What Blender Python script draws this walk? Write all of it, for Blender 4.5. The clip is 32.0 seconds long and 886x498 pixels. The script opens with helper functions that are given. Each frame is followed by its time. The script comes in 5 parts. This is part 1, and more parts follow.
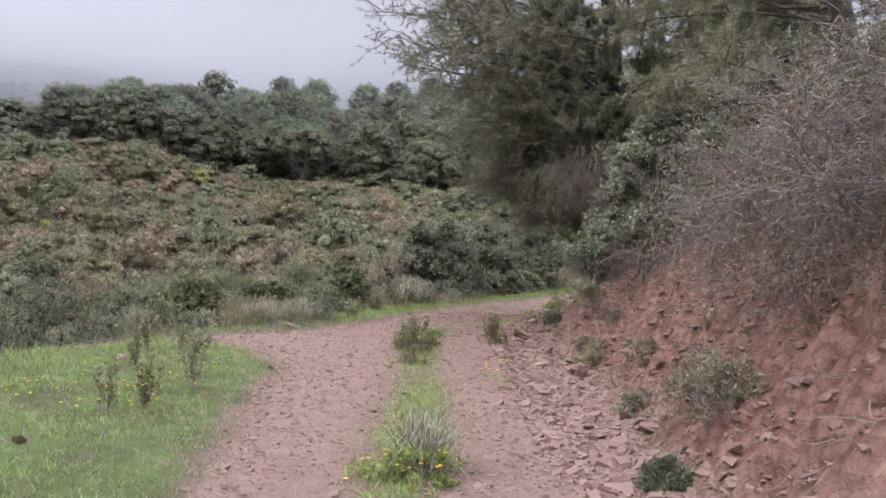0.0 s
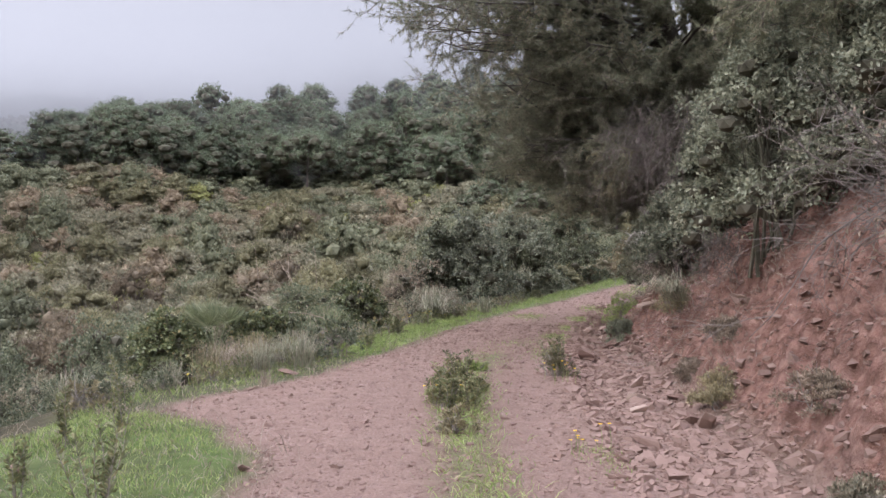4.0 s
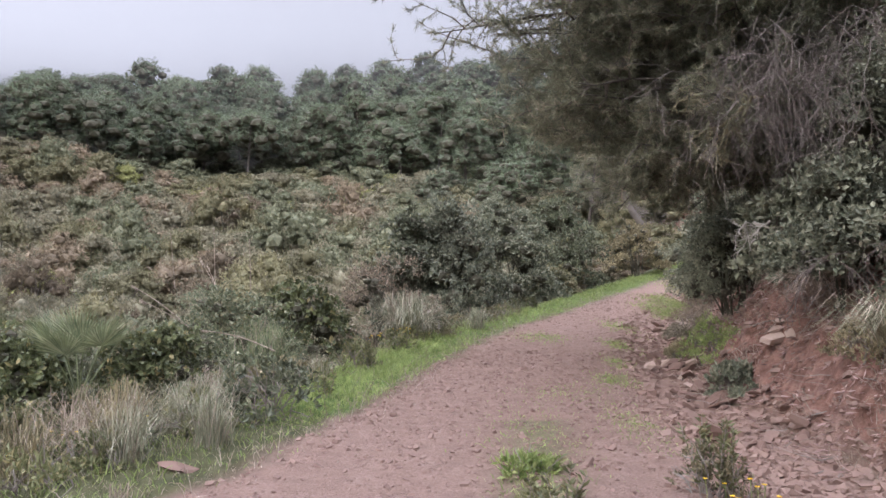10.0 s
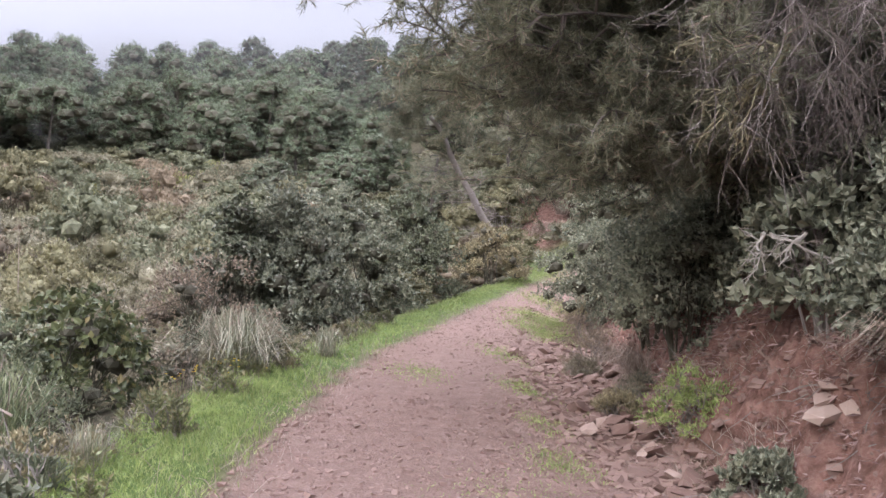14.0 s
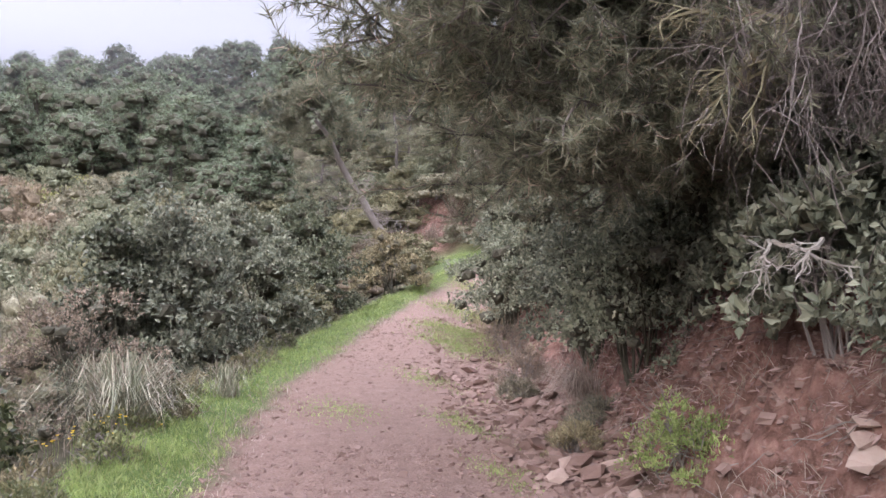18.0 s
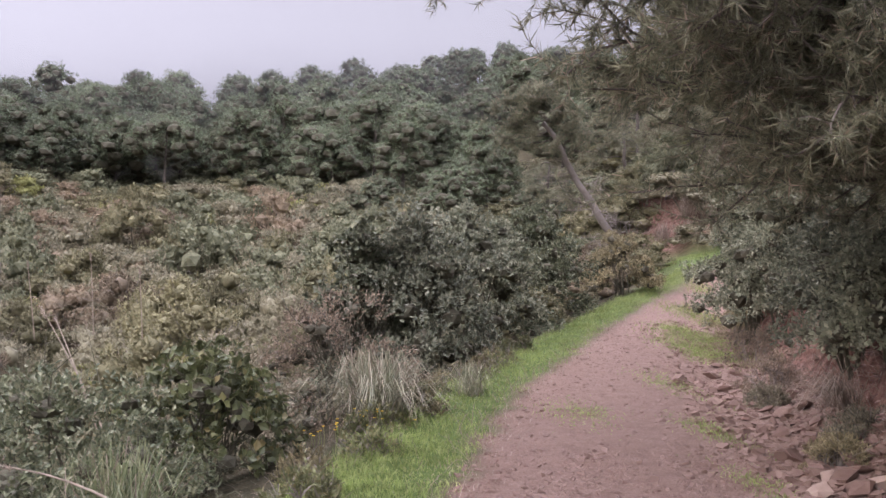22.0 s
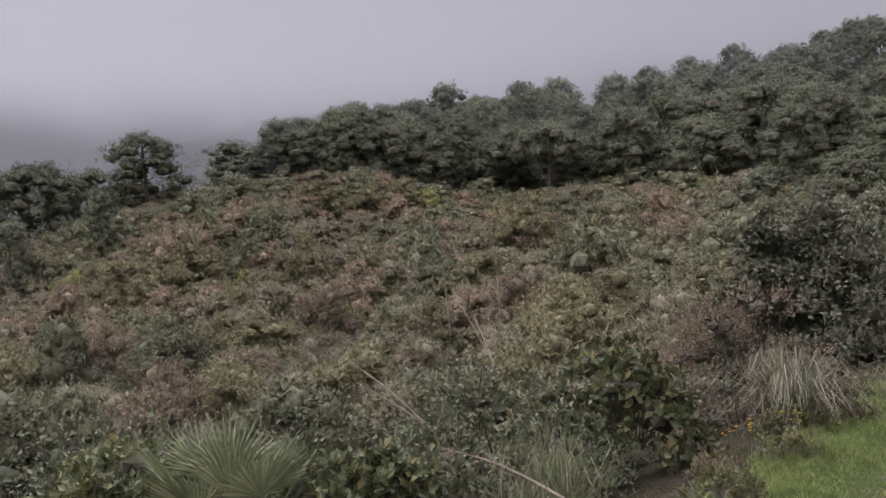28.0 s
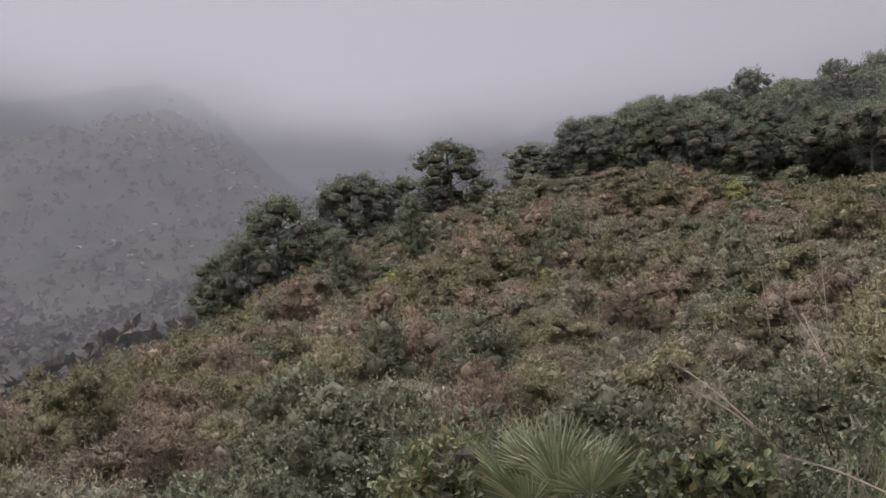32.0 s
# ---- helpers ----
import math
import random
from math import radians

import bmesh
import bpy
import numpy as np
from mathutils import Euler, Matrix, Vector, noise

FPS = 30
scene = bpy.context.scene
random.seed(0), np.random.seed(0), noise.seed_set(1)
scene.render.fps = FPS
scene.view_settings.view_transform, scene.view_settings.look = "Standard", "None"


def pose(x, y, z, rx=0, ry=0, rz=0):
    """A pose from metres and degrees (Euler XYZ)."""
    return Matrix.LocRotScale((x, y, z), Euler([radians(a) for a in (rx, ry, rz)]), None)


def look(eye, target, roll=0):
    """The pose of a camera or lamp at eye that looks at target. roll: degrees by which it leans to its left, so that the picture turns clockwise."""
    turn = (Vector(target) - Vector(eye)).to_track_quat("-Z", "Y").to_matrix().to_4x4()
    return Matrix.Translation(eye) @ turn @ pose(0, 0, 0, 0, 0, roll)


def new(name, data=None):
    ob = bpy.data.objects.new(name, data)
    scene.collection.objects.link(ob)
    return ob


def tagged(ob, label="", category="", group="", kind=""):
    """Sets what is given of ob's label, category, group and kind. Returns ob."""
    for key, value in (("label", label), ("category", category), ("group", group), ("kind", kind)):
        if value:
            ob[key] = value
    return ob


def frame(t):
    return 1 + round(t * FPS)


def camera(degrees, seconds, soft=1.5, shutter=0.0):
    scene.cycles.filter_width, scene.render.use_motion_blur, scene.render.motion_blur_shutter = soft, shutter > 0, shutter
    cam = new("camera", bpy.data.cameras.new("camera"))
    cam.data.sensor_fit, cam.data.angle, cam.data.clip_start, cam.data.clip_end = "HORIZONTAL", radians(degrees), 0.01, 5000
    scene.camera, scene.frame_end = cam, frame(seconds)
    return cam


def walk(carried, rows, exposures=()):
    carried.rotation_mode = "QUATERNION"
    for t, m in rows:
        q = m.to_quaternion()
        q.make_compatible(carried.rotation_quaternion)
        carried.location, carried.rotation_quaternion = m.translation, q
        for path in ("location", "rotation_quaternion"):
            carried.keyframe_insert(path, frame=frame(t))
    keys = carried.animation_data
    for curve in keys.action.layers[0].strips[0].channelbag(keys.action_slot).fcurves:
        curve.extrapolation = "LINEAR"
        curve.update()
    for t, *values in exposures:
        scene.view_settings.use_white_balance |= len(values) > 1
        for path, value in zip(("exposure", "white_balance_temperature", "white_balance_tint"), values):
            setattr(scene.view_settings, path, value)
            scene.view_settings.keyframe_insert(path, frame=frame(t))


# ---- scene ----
cam = camera(51.9, 32.0)
PATH = [
    (0, (1.113, -4.366, 1.132), (1.058, -2.367, 1.169), 3.3),
    (0.5, (1.052, -3.842, 1.175), (0.995, -1.843, 1.21), 1.7),
    (1, (1.058, -3.348, 1.148), (1.018, -1.349, 1.181), -0.7),
    (1.5, (1.069, -2.916, 1.202), (1.03, -0.916, 1.236), -1.4),
    (2, (1.013, -2.413, 1.226), (0.972, -0.414, 1.259), -1.4),
    (2.5, (0.988, -1.898, 1.232), (0.946, 0.102, 1.264), -1.7),
    (3, (0.934, -1.481, 1.264), (0.873, 0.518, 1.298), -1.5),
    (3.5, (0.818, -1.028, 1.319), (0.741, 0.97, 1.351), -1.6),
    (5.5, (0.504, 0.852, 1.32), (0.414, 2.85, 1.35), -1.6),
    (6, (0.409, 1.273, 1.301), (0.318, 3.271, 1.33), -1.6),
    (6.5, (0.252, 1.736, 1.315), (0.157, 3.734, 1.343), -1.3),
    (7, (0.187, 2.2, 1.331), (0.094, 4.198, 1.361), -1.4),
    (7.5, (0.087, 2.666, 1.33), (-0.006, 4.664, 1.359), -1.4),
    (8, (0.02, 3.107, 1.346), (-0.038, 5.106, 1.373), -1.3),
    (8.5, (0.002, 3.62, 1.344), (-0.021, 5.62, 1.37), -1.4),
    (9, (-0.092, 4.097, 1.328), (-0.105, 6.096, 1.353), -1.2),
    (9.5, (-0.158, 4.551, 1.343), (-0.15, 6.551, 1.368), -1.2),
    (10, (-0.177, 5.055, 1.367), (-0.135, 7.055, 1.387), -0.1),
    (10.5, (-0.211, 5.577, 1.371), (-0.129, 7.576, 1.386), 2.0),
    (11, (-0.212, 6.021, 1.382), (-0.05, 8.015, 1.398), 2.2),
    (11.5, (-0.217, 6.505, 1.415), (-0.022, 8.495, 1.432), 2.2),
    (12, (-0.307, 7.009, 1.413), (-0.092, 8.998, 1.429), 2.2),
    (12.5, (-0.336, 7.476, 1.401), (-0.097, 9.462, 1.418), 2.1),
    (13, (-0.366, 7.938, 1.446), (-0.109, 9.921, 1.464), 2.1),
    (13.5, (-0.418, 8.409, 1.474), (-0.082, 10.381, 1.494), 2.4),
    (14, (-0.393, 8.823, 1.476), (0.035, 10.776, 1.498), 2.1),
    (14.5, (-0.382, 9.201, 1.498), (0.104, 11.141, 1.52), 2.1),
    (15, (-0.427, 9.562, 1.532), (0.19, 11.464, 1.56), 1.3),
    (15.5, (-0.4, 9.846, 1.513), (0.29, 11.723, 1.545), -0.3),
    (17.5, (-0.416, 10.222, 1.645), (0.274, 12.099, 1.675), -1.05),
    (18, (-0.451, 10.215, 1.65), (0.222, 12.098, 1.679), -0.96),
    (18.5, (-0.484, 10.207, 1.654), (0.173, 12.096, 1.685), -0.67),
    (19, (-0.515, 10.199, 1.658), (0.101, 12.102, 1.689), -0.52),
    (19.5, (-0.544, 10.192, 1.661), (0.015, 12.112, 1.694), -0.73),
    (20, (-0.571, 10.184, 1.664), (-0.072, 12.12, 1.699), -0.77),
    (20.5, (-0.595, 10.175, 1.666), (-0.163, 12.128, 1.703), -0.76),
    (21, (-0.619, 10.167, 1.669), (-0.256, 12.134, 1.706), -0.86),
    (21.5, (-0.64, 10.159, 1.67), (-0.366, 12.14, 1.71), -1.02),
    (22, (-0.661, 10.151, 1.672), (-0.463, 12.141, 1.713), -1.14),
    (22.5, (-0.68, 10.143, 1.673), (-0.56, 12.139, 1.716), -1.19),
    (23, (-0.697, 10.135, 1.674), (-0.667, 12.135, 1.718), -1.49),
    (23.5, (-0.714, 10.128, 1.675), (-0.743, 12.127, 1.72), -1.67),
    (24, (-0.731, 10.12, 1.675), (-0.809, 12.118, 1.722), -1.70),
    (24.5, (-0.746, 10.113, 1.675), (-0.865, 12.109, 1.723), -1.81),
    (26.5, (-0.806, 10.087, 1.674), (-1.103, 12.064, 1.727), -1.89),
    (27, (-0.82, 10.081, 1.674), (-1.237, 12.037, 1.73), -2.11),
    (27.5, (-0.835, 10.076, 1.673), (-1.369, 12.003, 1.735), -2.43),
    (28, (-0.851, 10.072, 1.672), (-1.468, 11.973, 1.737), -2.70),
    (28.5, (-0.867, 10.068, 1.672), (-1.536, 11.951, 1.74), -2.70),
    (29, (-0.884, 10.064, 1.671), (-1.659, 11.906, 1.745), -2.79),
    (29.5, (-0.902, 10.061, 1.67), (-1.793, 11.85, 1.75), -3.13),
    (30, (-0.92, 10.059, 1.67), (-1.894, 11.804, 1.754), -3.19),
    (30.5, (-0.94, 10.058, 1.669), (-1.99, 11.758, 1.758), -3.53),
    (31, (-0.962, 10.057, 1.668), (-2.06, 11.726, 1.76), -3.45),
    (31.5, (-0.985, 10.057, 1.668), (-2.126, 11.697, 1.761), -3.26),
    (32, (-1.009, 10.058, 1.667), (-2.199, 11.663, 1.764), -3.41),
]
walk(cam, [(t, look(eye, target, roll)) for t, eye, target, roll in PATH], [(0, 0.35, 6150, 10), (9, 0.45, 6100, 10), (13, 0.72, 6080, 12), (19, 0.88, 6020, 15), (21, 0.66, 6150, 17), (23, 0.28, 6400, 18), (24, 0.16, 6450, 18), (27, -0.14, 6450, 15), (29, -0.32, 6480, 14), (32, -0.28, 6580, 13)])

# ---------------------------------------------------------------- sky, sun
world = bpy.data.worlds.new("overcast_sky")
scene.world = world
world.use_nodes = True
wn, wl = world.node_tree.nodes, world.node_tree.links
wn.clear()
w_out = wn.new("ShaderNodeOutputWorld")
w_bg = wn.new("ShaderNodeBackground")
w_sky = wn.new("ShaderNodeTexSky")
w_sky.sky_type, w_sky.sun_disc = "NISHITA", False
w_sky.sun_elevation, w_sky.sun_rotation = radians(36), radians(240)
w_sky.air_density, w_sky.dust_density = 1.0, 4.0
w_co = wn.new("ShaderNodeTexCoord")
w_sep = wn.new("ShaderNodeSeparateXYZ")
w_ramp = wn.new("ShaderNodeValToRGB")
w_mix = wn.new("ShaderNodeMixRGB")
w_noise = wn.new("ShaderNodeTexNoise")
w_noise.inputs["Scale"].default_value = 2.2
w_noise.inputs["Detail"].default_value = 3.0
w_add = wn.new("ShaderNodeMath")
w_add.operation = "MULTIPLY_ADD"
w_add.inputs[1].default_value = 0.06
# overcast cloud: dim at the horizon, some two and a half times brighter overhead
cr = w_ramp.color_ramp
cr.elements[0].position, cr.elements[0].color = 0.0, (0.48, 0.487, 0.57, 1)
cr.elements[1].position, cr.elements[1].color = 1.0, (3.9, 4.0, 4.7, 1)
for p, c in ((0.13, (0.535, 0.53, 0.605)), (0.30, (0.64, 0.635, 0.715)), (0.6, (2.25, 2.3, 2.7))):
    e = cr.elements.new(p)
    e.color = (*c, 1)
wl.new(w_co.outputs["Generated"], w_sep.inputs[0])
wl.new(w_co.outputs["Generated"], w_noise.inputs["Vector"])
wl.new(w_noise.outputs["Fac"], w_add.inputs[0])
wl.new(w_sep.outputs["Z"], w_add.inputs[2])
wl.new(w_add.outputs[0], w_ramp.inputs[0])
w_mix.inputs[0].default_value = 0.04
wl.new(w_ramp.outputs[0], w_mix.inputs[1])
wl.new(w_sky.outputs[0], w_mix.inputs[2])
w_side = wn.new("ShaderNodeMapRange")
w_side.interpolation_type = "SMOOTHSTEP"
w_side.inputs[1].default_value, w_side.inputs[2].default_value = 0.6, -0.9
w_side.inputs[3].default_value, w_side.inputs[4].default_value = 0.86, 1.22
wl.new(w_sep.outputs["X"], w_side.inputs[0])
wl.new(w_side.outputs[0], w_bg.inputs[1])
wl.new(w_mix.outputs[0], w_bg.inputs[0])
wl.new(w_bg.outputs[0], w_out.inputs[0])

sun = new("sun", bpy.data.lights.new("sun", "SUN"))
sun.data.energy, sun.data.angle, sun.data.color = 1.5, radians(35), (1.0, 0.98, 0.96)
sun.matrix_world = look((-70, -30, 56), (0, 10, 0))


# ---------------------------------------------------------------- materials
def mat(name, rough=0.8, spec=0.3):
    m = bpy.data.materials.new(name)
    m.use_nodes = True
    b = m.node_tree.nodes["Principled BSDF"]
    b.inputs["Roughness"].default_value = rough
    b.inputs["Specular IOR Level"].default_value = spec
    return m, m.node_tree.nodes, m.node_tree.links, b


def ramp(nodes, stops):
    r = nodes.new("ShaderNodeValToRGB")
    e = r.color_ramp.elements
    e[0].position, e[0].color = stops[0][0], (*stops[0][1], 1)
    e[1].position, e[1].color = stops[-1][0], (*stops[-1][1], 1)
    for p, c in stops[1:-1]:
        e.new(p).color = (*c, 1)
    return r


def noise_tex(nodes, links, scale, detail=4.0, rough=0.55, coord=None):
    n = nodes.new("ShaderNodeTexNoise")
    n.inputs["Scale"].default_value, n.inputs["Detail"].default_value = scale, detail
    n.inputs["Roughness"].default_value = rough
    if coord is not None:
        links.new(coord, n.inputs["Vector"])
    return n


def leaf_mat(name, stops, rough=0.5, glow_through=0.14, patch=0.45, spread=0.8):
    """Leaves: every leaf its own tone, every plant its own shade, patches of tone over a metre or so."""
    m, n, l, b = mat(name, rough, 0.35)
    geo = n.new("ShaderNodeNewGeometry")
    mid = np.mean([c for p, c in stops], 0)
    r = ramp(n, [(p, tuple((mid + (np.array(c) - mid) * spread) * (1.29, 1.11, 1.25))) for p, c in stops])
    l.new(geo.outputs["Random Per Island"], r.inputs[0])
    info = n.new("ShaderNodeObjectInfo")
    nz = noise_tex(n, l, 1.1, 2.0, 0.5, geo.outputs["Position"])
    ad = n.new("ShaderNodeMath")
    ad.operation = "MULTIPLY_ADD"
    ad.inputs[1].default_value = 0.6
    l.new(info.outputs["Random"], ad.inputs[0])
    l.new(nz.outputs["Fac"], ad.inputs[2])
    mr = n.new("ShaderNodeMapRange")
    mr.inputs[1].default_value, mr.inputs[2].default_value = 0.3, 1.3
    mr.inputs[3].default_value, mr.inputs[4].default_value = 1 - patch, 1 + patch
    l.new(ad.outputs[0], mr.inputs[0])
    hsv = n.new("ShaderNodeHueSaturation")
    l.new(r.outputs[0], hsv.inputs["Color"])
    spr = noise_tex(n, l, 7.0, 1.0, 0.5, geo.outputs["Position"])
    sm = n.new("ShaderNodeMapRange")
    sm.inputs[1].default_value, sm.inputs[2].default_value = 0.3, 0.7
    sm.inputs[3].default_value, sm.inputs[4].default_value = 1 - 0.35 * spread, 1 + 0.35 * spread
    l.new(spr.outputs["Fac"], sm.inputs[0])
    tone = n.new("ShaderNodeMath")
    tone.operation = "MULTIPLY"
    l.new(mr.outputs[0], tone.inputs[0])
    l.new(sm.outputs[0], tone.inputs[1])
    l.new(tone.outputs[0], hsv.inputs["Value"])
    l.new(hsv.outputs[0], b.inputs["Base Color"])
    tr = n.new("ShaderNodeBsdfTranslucent")
    l.new(hsv.outputs[0], tr.inputs[0])
    mx = n.new("ShaderNodeMixShader")
    mx.inputs[0].default_value = glow_through
    l.new(b.outputs[0], mx.inputs[1])
    l.new(tr.outputs[0], mx.inputs[2])
    l.new(mx.outputs[0], n["Material Output"].inputs[0])
    return m


def rough_mat(name, stops, scale, bump=0.3, rough=0.9, fine=40.0, island=0.0):
    """Bark, stone and soil: two scales of noise, with relief."""
    m, n, l, b = mat(name, rough, 0.2)
    geo = n.new("ShaderNodeNewGeometry")
    info = n.new("ShaderNodeObjectInfo")
    a = noise_tex(n, l, scale, 6.0, 0.6, geo.outputs["Position"])
    f = noise_tex(n, l, fine, 4.0, 0.6, geo.outputs["Position"])
    mx = n.new("ShaderNodeMath")
    mx.operation = "MULTIPLY_ADD"
    mx.inputs[1].default_value = 0.35
    l.new(f.outputs["Fac"], mx.inputs[0])
    l.new(a.outputs["Fac"], mx.inputs[2])
    last = mx
    if island:
        for src in (geo.outputs["Random Per Island"], info.outputs["Random"]):
            s = n.new("ShaderNodeMath")
            s.operation = "MULTIPLY_ADD"
            s.inputs[1].default_value = island
            l.new(src, s.inputs[0])
            l.new(last.outputs[0], s.inputs[2])
            last = s
    nm = n.new("ShaderNodeMapRange")
    nm.inputs[2].default_value = 1.35 + 2 * island
    l.new(last.outputs[0], nm.inputs[0])
    r2 = ramp(n, stops)
    l.new(nm.outputs[0], r2.inputs[0])
    l.new(r2.outputs[0], b.inputs["Base Color"])
    bp = n.new("ShaderNodeBump")
    bp.inputs["Strength"].default_value, bp.inputs["Distance"].default_value = bump, 0.03
    l.new(last.outputs[0], bp.inputs["Height"])
    l.new(bp.outputs[0], b.inputs["Normal"])
    return m


M_LENTISK = leaf_mat("dark_green_leaves", [(0, (0.045, 0.062, 0.030)), (0.5, (0.095, 0.118, 0.058)), (1, (0.18, 0.20, 0.11))])
M_GREY = leaf_mat("grey_green_leaves", [(0, (0.088, 0.092, 0.054)), (0.5, (0.165, 0.165, 0.096)), (1, (0.26, 0.252, 0.155))], 0.65)
M_OLIVE = leaf_mat("olive_leaves", [(0, (0.080, 0.078, 0.036)), (0.5, (0.155, 0.15, 0.072)), (1, (0.25, 0.235, 0.12))], 0.6)
M_BROWN = leaf_mat("brown_heath_leaves", [(0, (0.078, 0.069, 0.042)), (0.5, (0.145, 0.126, 0.078)), (1, (0.22, 0.194, 0.124))], 0.7)
M_LIME = leaf_mat("yellow_green_leaves", [(0, (0.10, 0.120, 0.045)), (0.5, (0.18, 0.205, 0.075)), (1, (0.27, 0.29, 0.12))], 0.55, 0.3, 0.15)
M_OAK = leaf_mat("evergreen_oak_leaves", [(0, (0.072, 0.089, 0.052)), (0.5, (0.142, 0.168, 0.098)), (1, (0.235, 0.26, 0.158))], 0.65, 0.2)
M_GLOSS = leaf_mat("glossy_broad_leaves", [(0, (0.040, 0.058, 0.022)), (0.55, (0.088, 0.118, 0.044)), (0.9, (0.16, 0.195, 0.082)), (1, (0.30, 0.26, 0.10))], 0.38, 0.2, 0.3)
M_IVY = leaf_mat("dark_ivy_leaves", [(0, (0.030, 0.042, 0.020)), (0.45, (0.066, 0.084, 0.040)), (0.8, (0.12, 0.14, 0.078)), (1, (0.20, 0.205, 0.135))], 0.6, 0.1, 0.35)
M_NEEDLE = leaf_mat("pine_needles", [(0, (0.078, 0.098, 0.054)), (0.5, (0.165, 0.196, 0.105)), (0.88, (0.25, 0.275, 0.16)), (1, (0.31, 0.24, 0.165))], 0.6, 0.42, 0.25)
M_FARPINE = leaf_mat("far_pine_needles", [(0, (0.038, 0.056, 0.029)), (0.5, (0.080, 0.110, 0.054)), (1, (0.135, 0.168, 0.082))], 0.65, 0.1, 0.4, 0.6)
M_GRASS = leaf_mat("fresh_grass", [(0, (0.105, 0.165, 0.040)), (0.5, (0.175, 0.255, 0.066)), (1, (0.29, 0.34, 0.125))], 0.5, 0.35, 0.25)
M_DRY = leaf_mat("dry_grass", [(0, (0.14, 0.125, 0.078)), (0.5, (0.23, 0.208, 0.138)), (1, (0.35, 0.322, 0.232))], 0.7, 0.25, 0.15)
M_TUSSOCK = leaf_mat("tussock_blades", [(0, (0.085, 0.112, 0.055)), (0.4, (0.17, 0.198, 0.11)), (0.75, (0.28, 0.298, 0.185)), (1, (0.41, 0.385, 0.255))], 0.55, 0.2, 0.1)
M_PALM = leaf_mat("palm_blades", [(0, (0.075, 0.108, 0.045)), (0.6, (0.145, 0.185, 0.080)), (1, (0.27, 0.30, 0.16))], 0.4, 0.3, 0.1)
M_WEED = leaf_mat("dark_weed_leaves", [(0, (0.068, 0.084, 0.032)), (0.6, (0.125, 0.148, 0.058)), (1, (0.21, 0.20, 0.09))], 0.6)
# the same scrub from further off, where leaves run together
M_FAR = {
    "lentisk_shrub": leaf_mat("scrub_dark_green", [(0, (0.076, 0.091, 0.047)), (1, (0.150, 0.168, 0.086))], 0.8, 0.12, 0.4, 0.7),
    "cistus_shrub": leaf_mat("scrub_grey_green", [(0, (0.112, 0.118, 0.066)), (1, (0.206, 0.208, 0.118))], 0.85, 0.12, 0.4, 0.7),
    "olive_shrub": leaf_mat("scrub_olive", [(0, (0.104, 0.110, 0.052)), (1, (0.196, 0.199, 0.095))], 0.85, 0.12, 0.4, 0.7),
    "heath_shrub": leaf_mat("scrub_brown", [(0, (0.099, 0.088, 0.051)), (1, (0.193, 0.168, 0.096))], 0.85, 0.12, 0.4, 0.7),
    "spurge_shrub": leaf_mat("scrub_yellow_green", [(0, (0.125, 0.148, 0.046)), (1, (0.23, 0.255, 0.082))], 0.75, 0.12, 0.25, 0.6),
}
M_FLOWER = leaf_mat("yellow_petals", [(0, (0.62, 0.43, 0.03)), (1, (0.68, 0.56, 0.05))], 0.6, 0.2, 0.05)
M_TWIG = rough_mat("grey_twigs", [(0, (0.10, 0.080, 0.066)), (0.5, (0.21, 0.175, 0.15)), (1, (0.36, 0.32, 0.27))], 3.0, 0.2, 0.9, 30, 0.2)
M_BARK = rough_mat("pine_bark", [(0, (0.035, 0.028, 0.023)), (0.5, (0.095, 0.077, 0.064)), (1, (0.22, 0.185, 0.16))], 5.0, 0.8, 0.95, 22, 0.0)
# dark twig tone that puts the shade inside leaf clumps into the colour
M_INNER_SHADE = rough_mat("twigs_toned_for_shade", [(0, (0.050, 0.046, 0.031)), (1, (0.14, 0.124, 0.086))], 9.0, 0.6, 0.95, 30, 0.0)
M_LICHEN = rough_mat("lichened_twigs", [(0, (0.12, 0.10, 0.06)), (0.5, (0.24, 0.205, 0.12)), (1, (0.38, 0.34, 0.25))], 6.0, 0.2, 0.9, 30, 0.1)
M_STONE = rough_mat("pink_stone", [(0, (0.085, 0.048, 0.036)), (0.45, (0.175, 0.108, 0.084)), (0.8, (0.26, 0.176, 0.14)), (1, (0.39, 0.295, 0.24))], 4.0, 0.5, 0.85, 25, 0.25)
M_PEBBLE = rough_mat("trail_gravel", [(0, (0.115, 0.070, 0.054)), (0.5, (0.225, 0.146, 0.116)), (1, (0.37, 0.27, 0.225))], 8.0, 0.2, 0.9, 60, 0.35)
M_LEDGE = rough_mat("pale_ledge_rock", [(0, (0.18, 0.11, 0.08)), (0.5, (0.34, 0.24, 0.19)), (1, (0.48, 0.40, 0.33))], 3.0, 0.6, 0.85, 18, 0.1)
M_DEAD = rough_mat("dead_branches", [(0, (0.078, 0.060, 0.050)), (0.5, (0.145, 0.116, 0.098)), (1, (0.25, 0.208, 0.18))], 3.0, 0.2, 0.9, 30, 0.2)
M_PALE = rough_mat("bleached_wood", [(0, (0.24, 0.205, 0.17)), (1, (0.46, 0.41, 0.35))], 6.0, 0.2, 0.9, 30, 0.1)


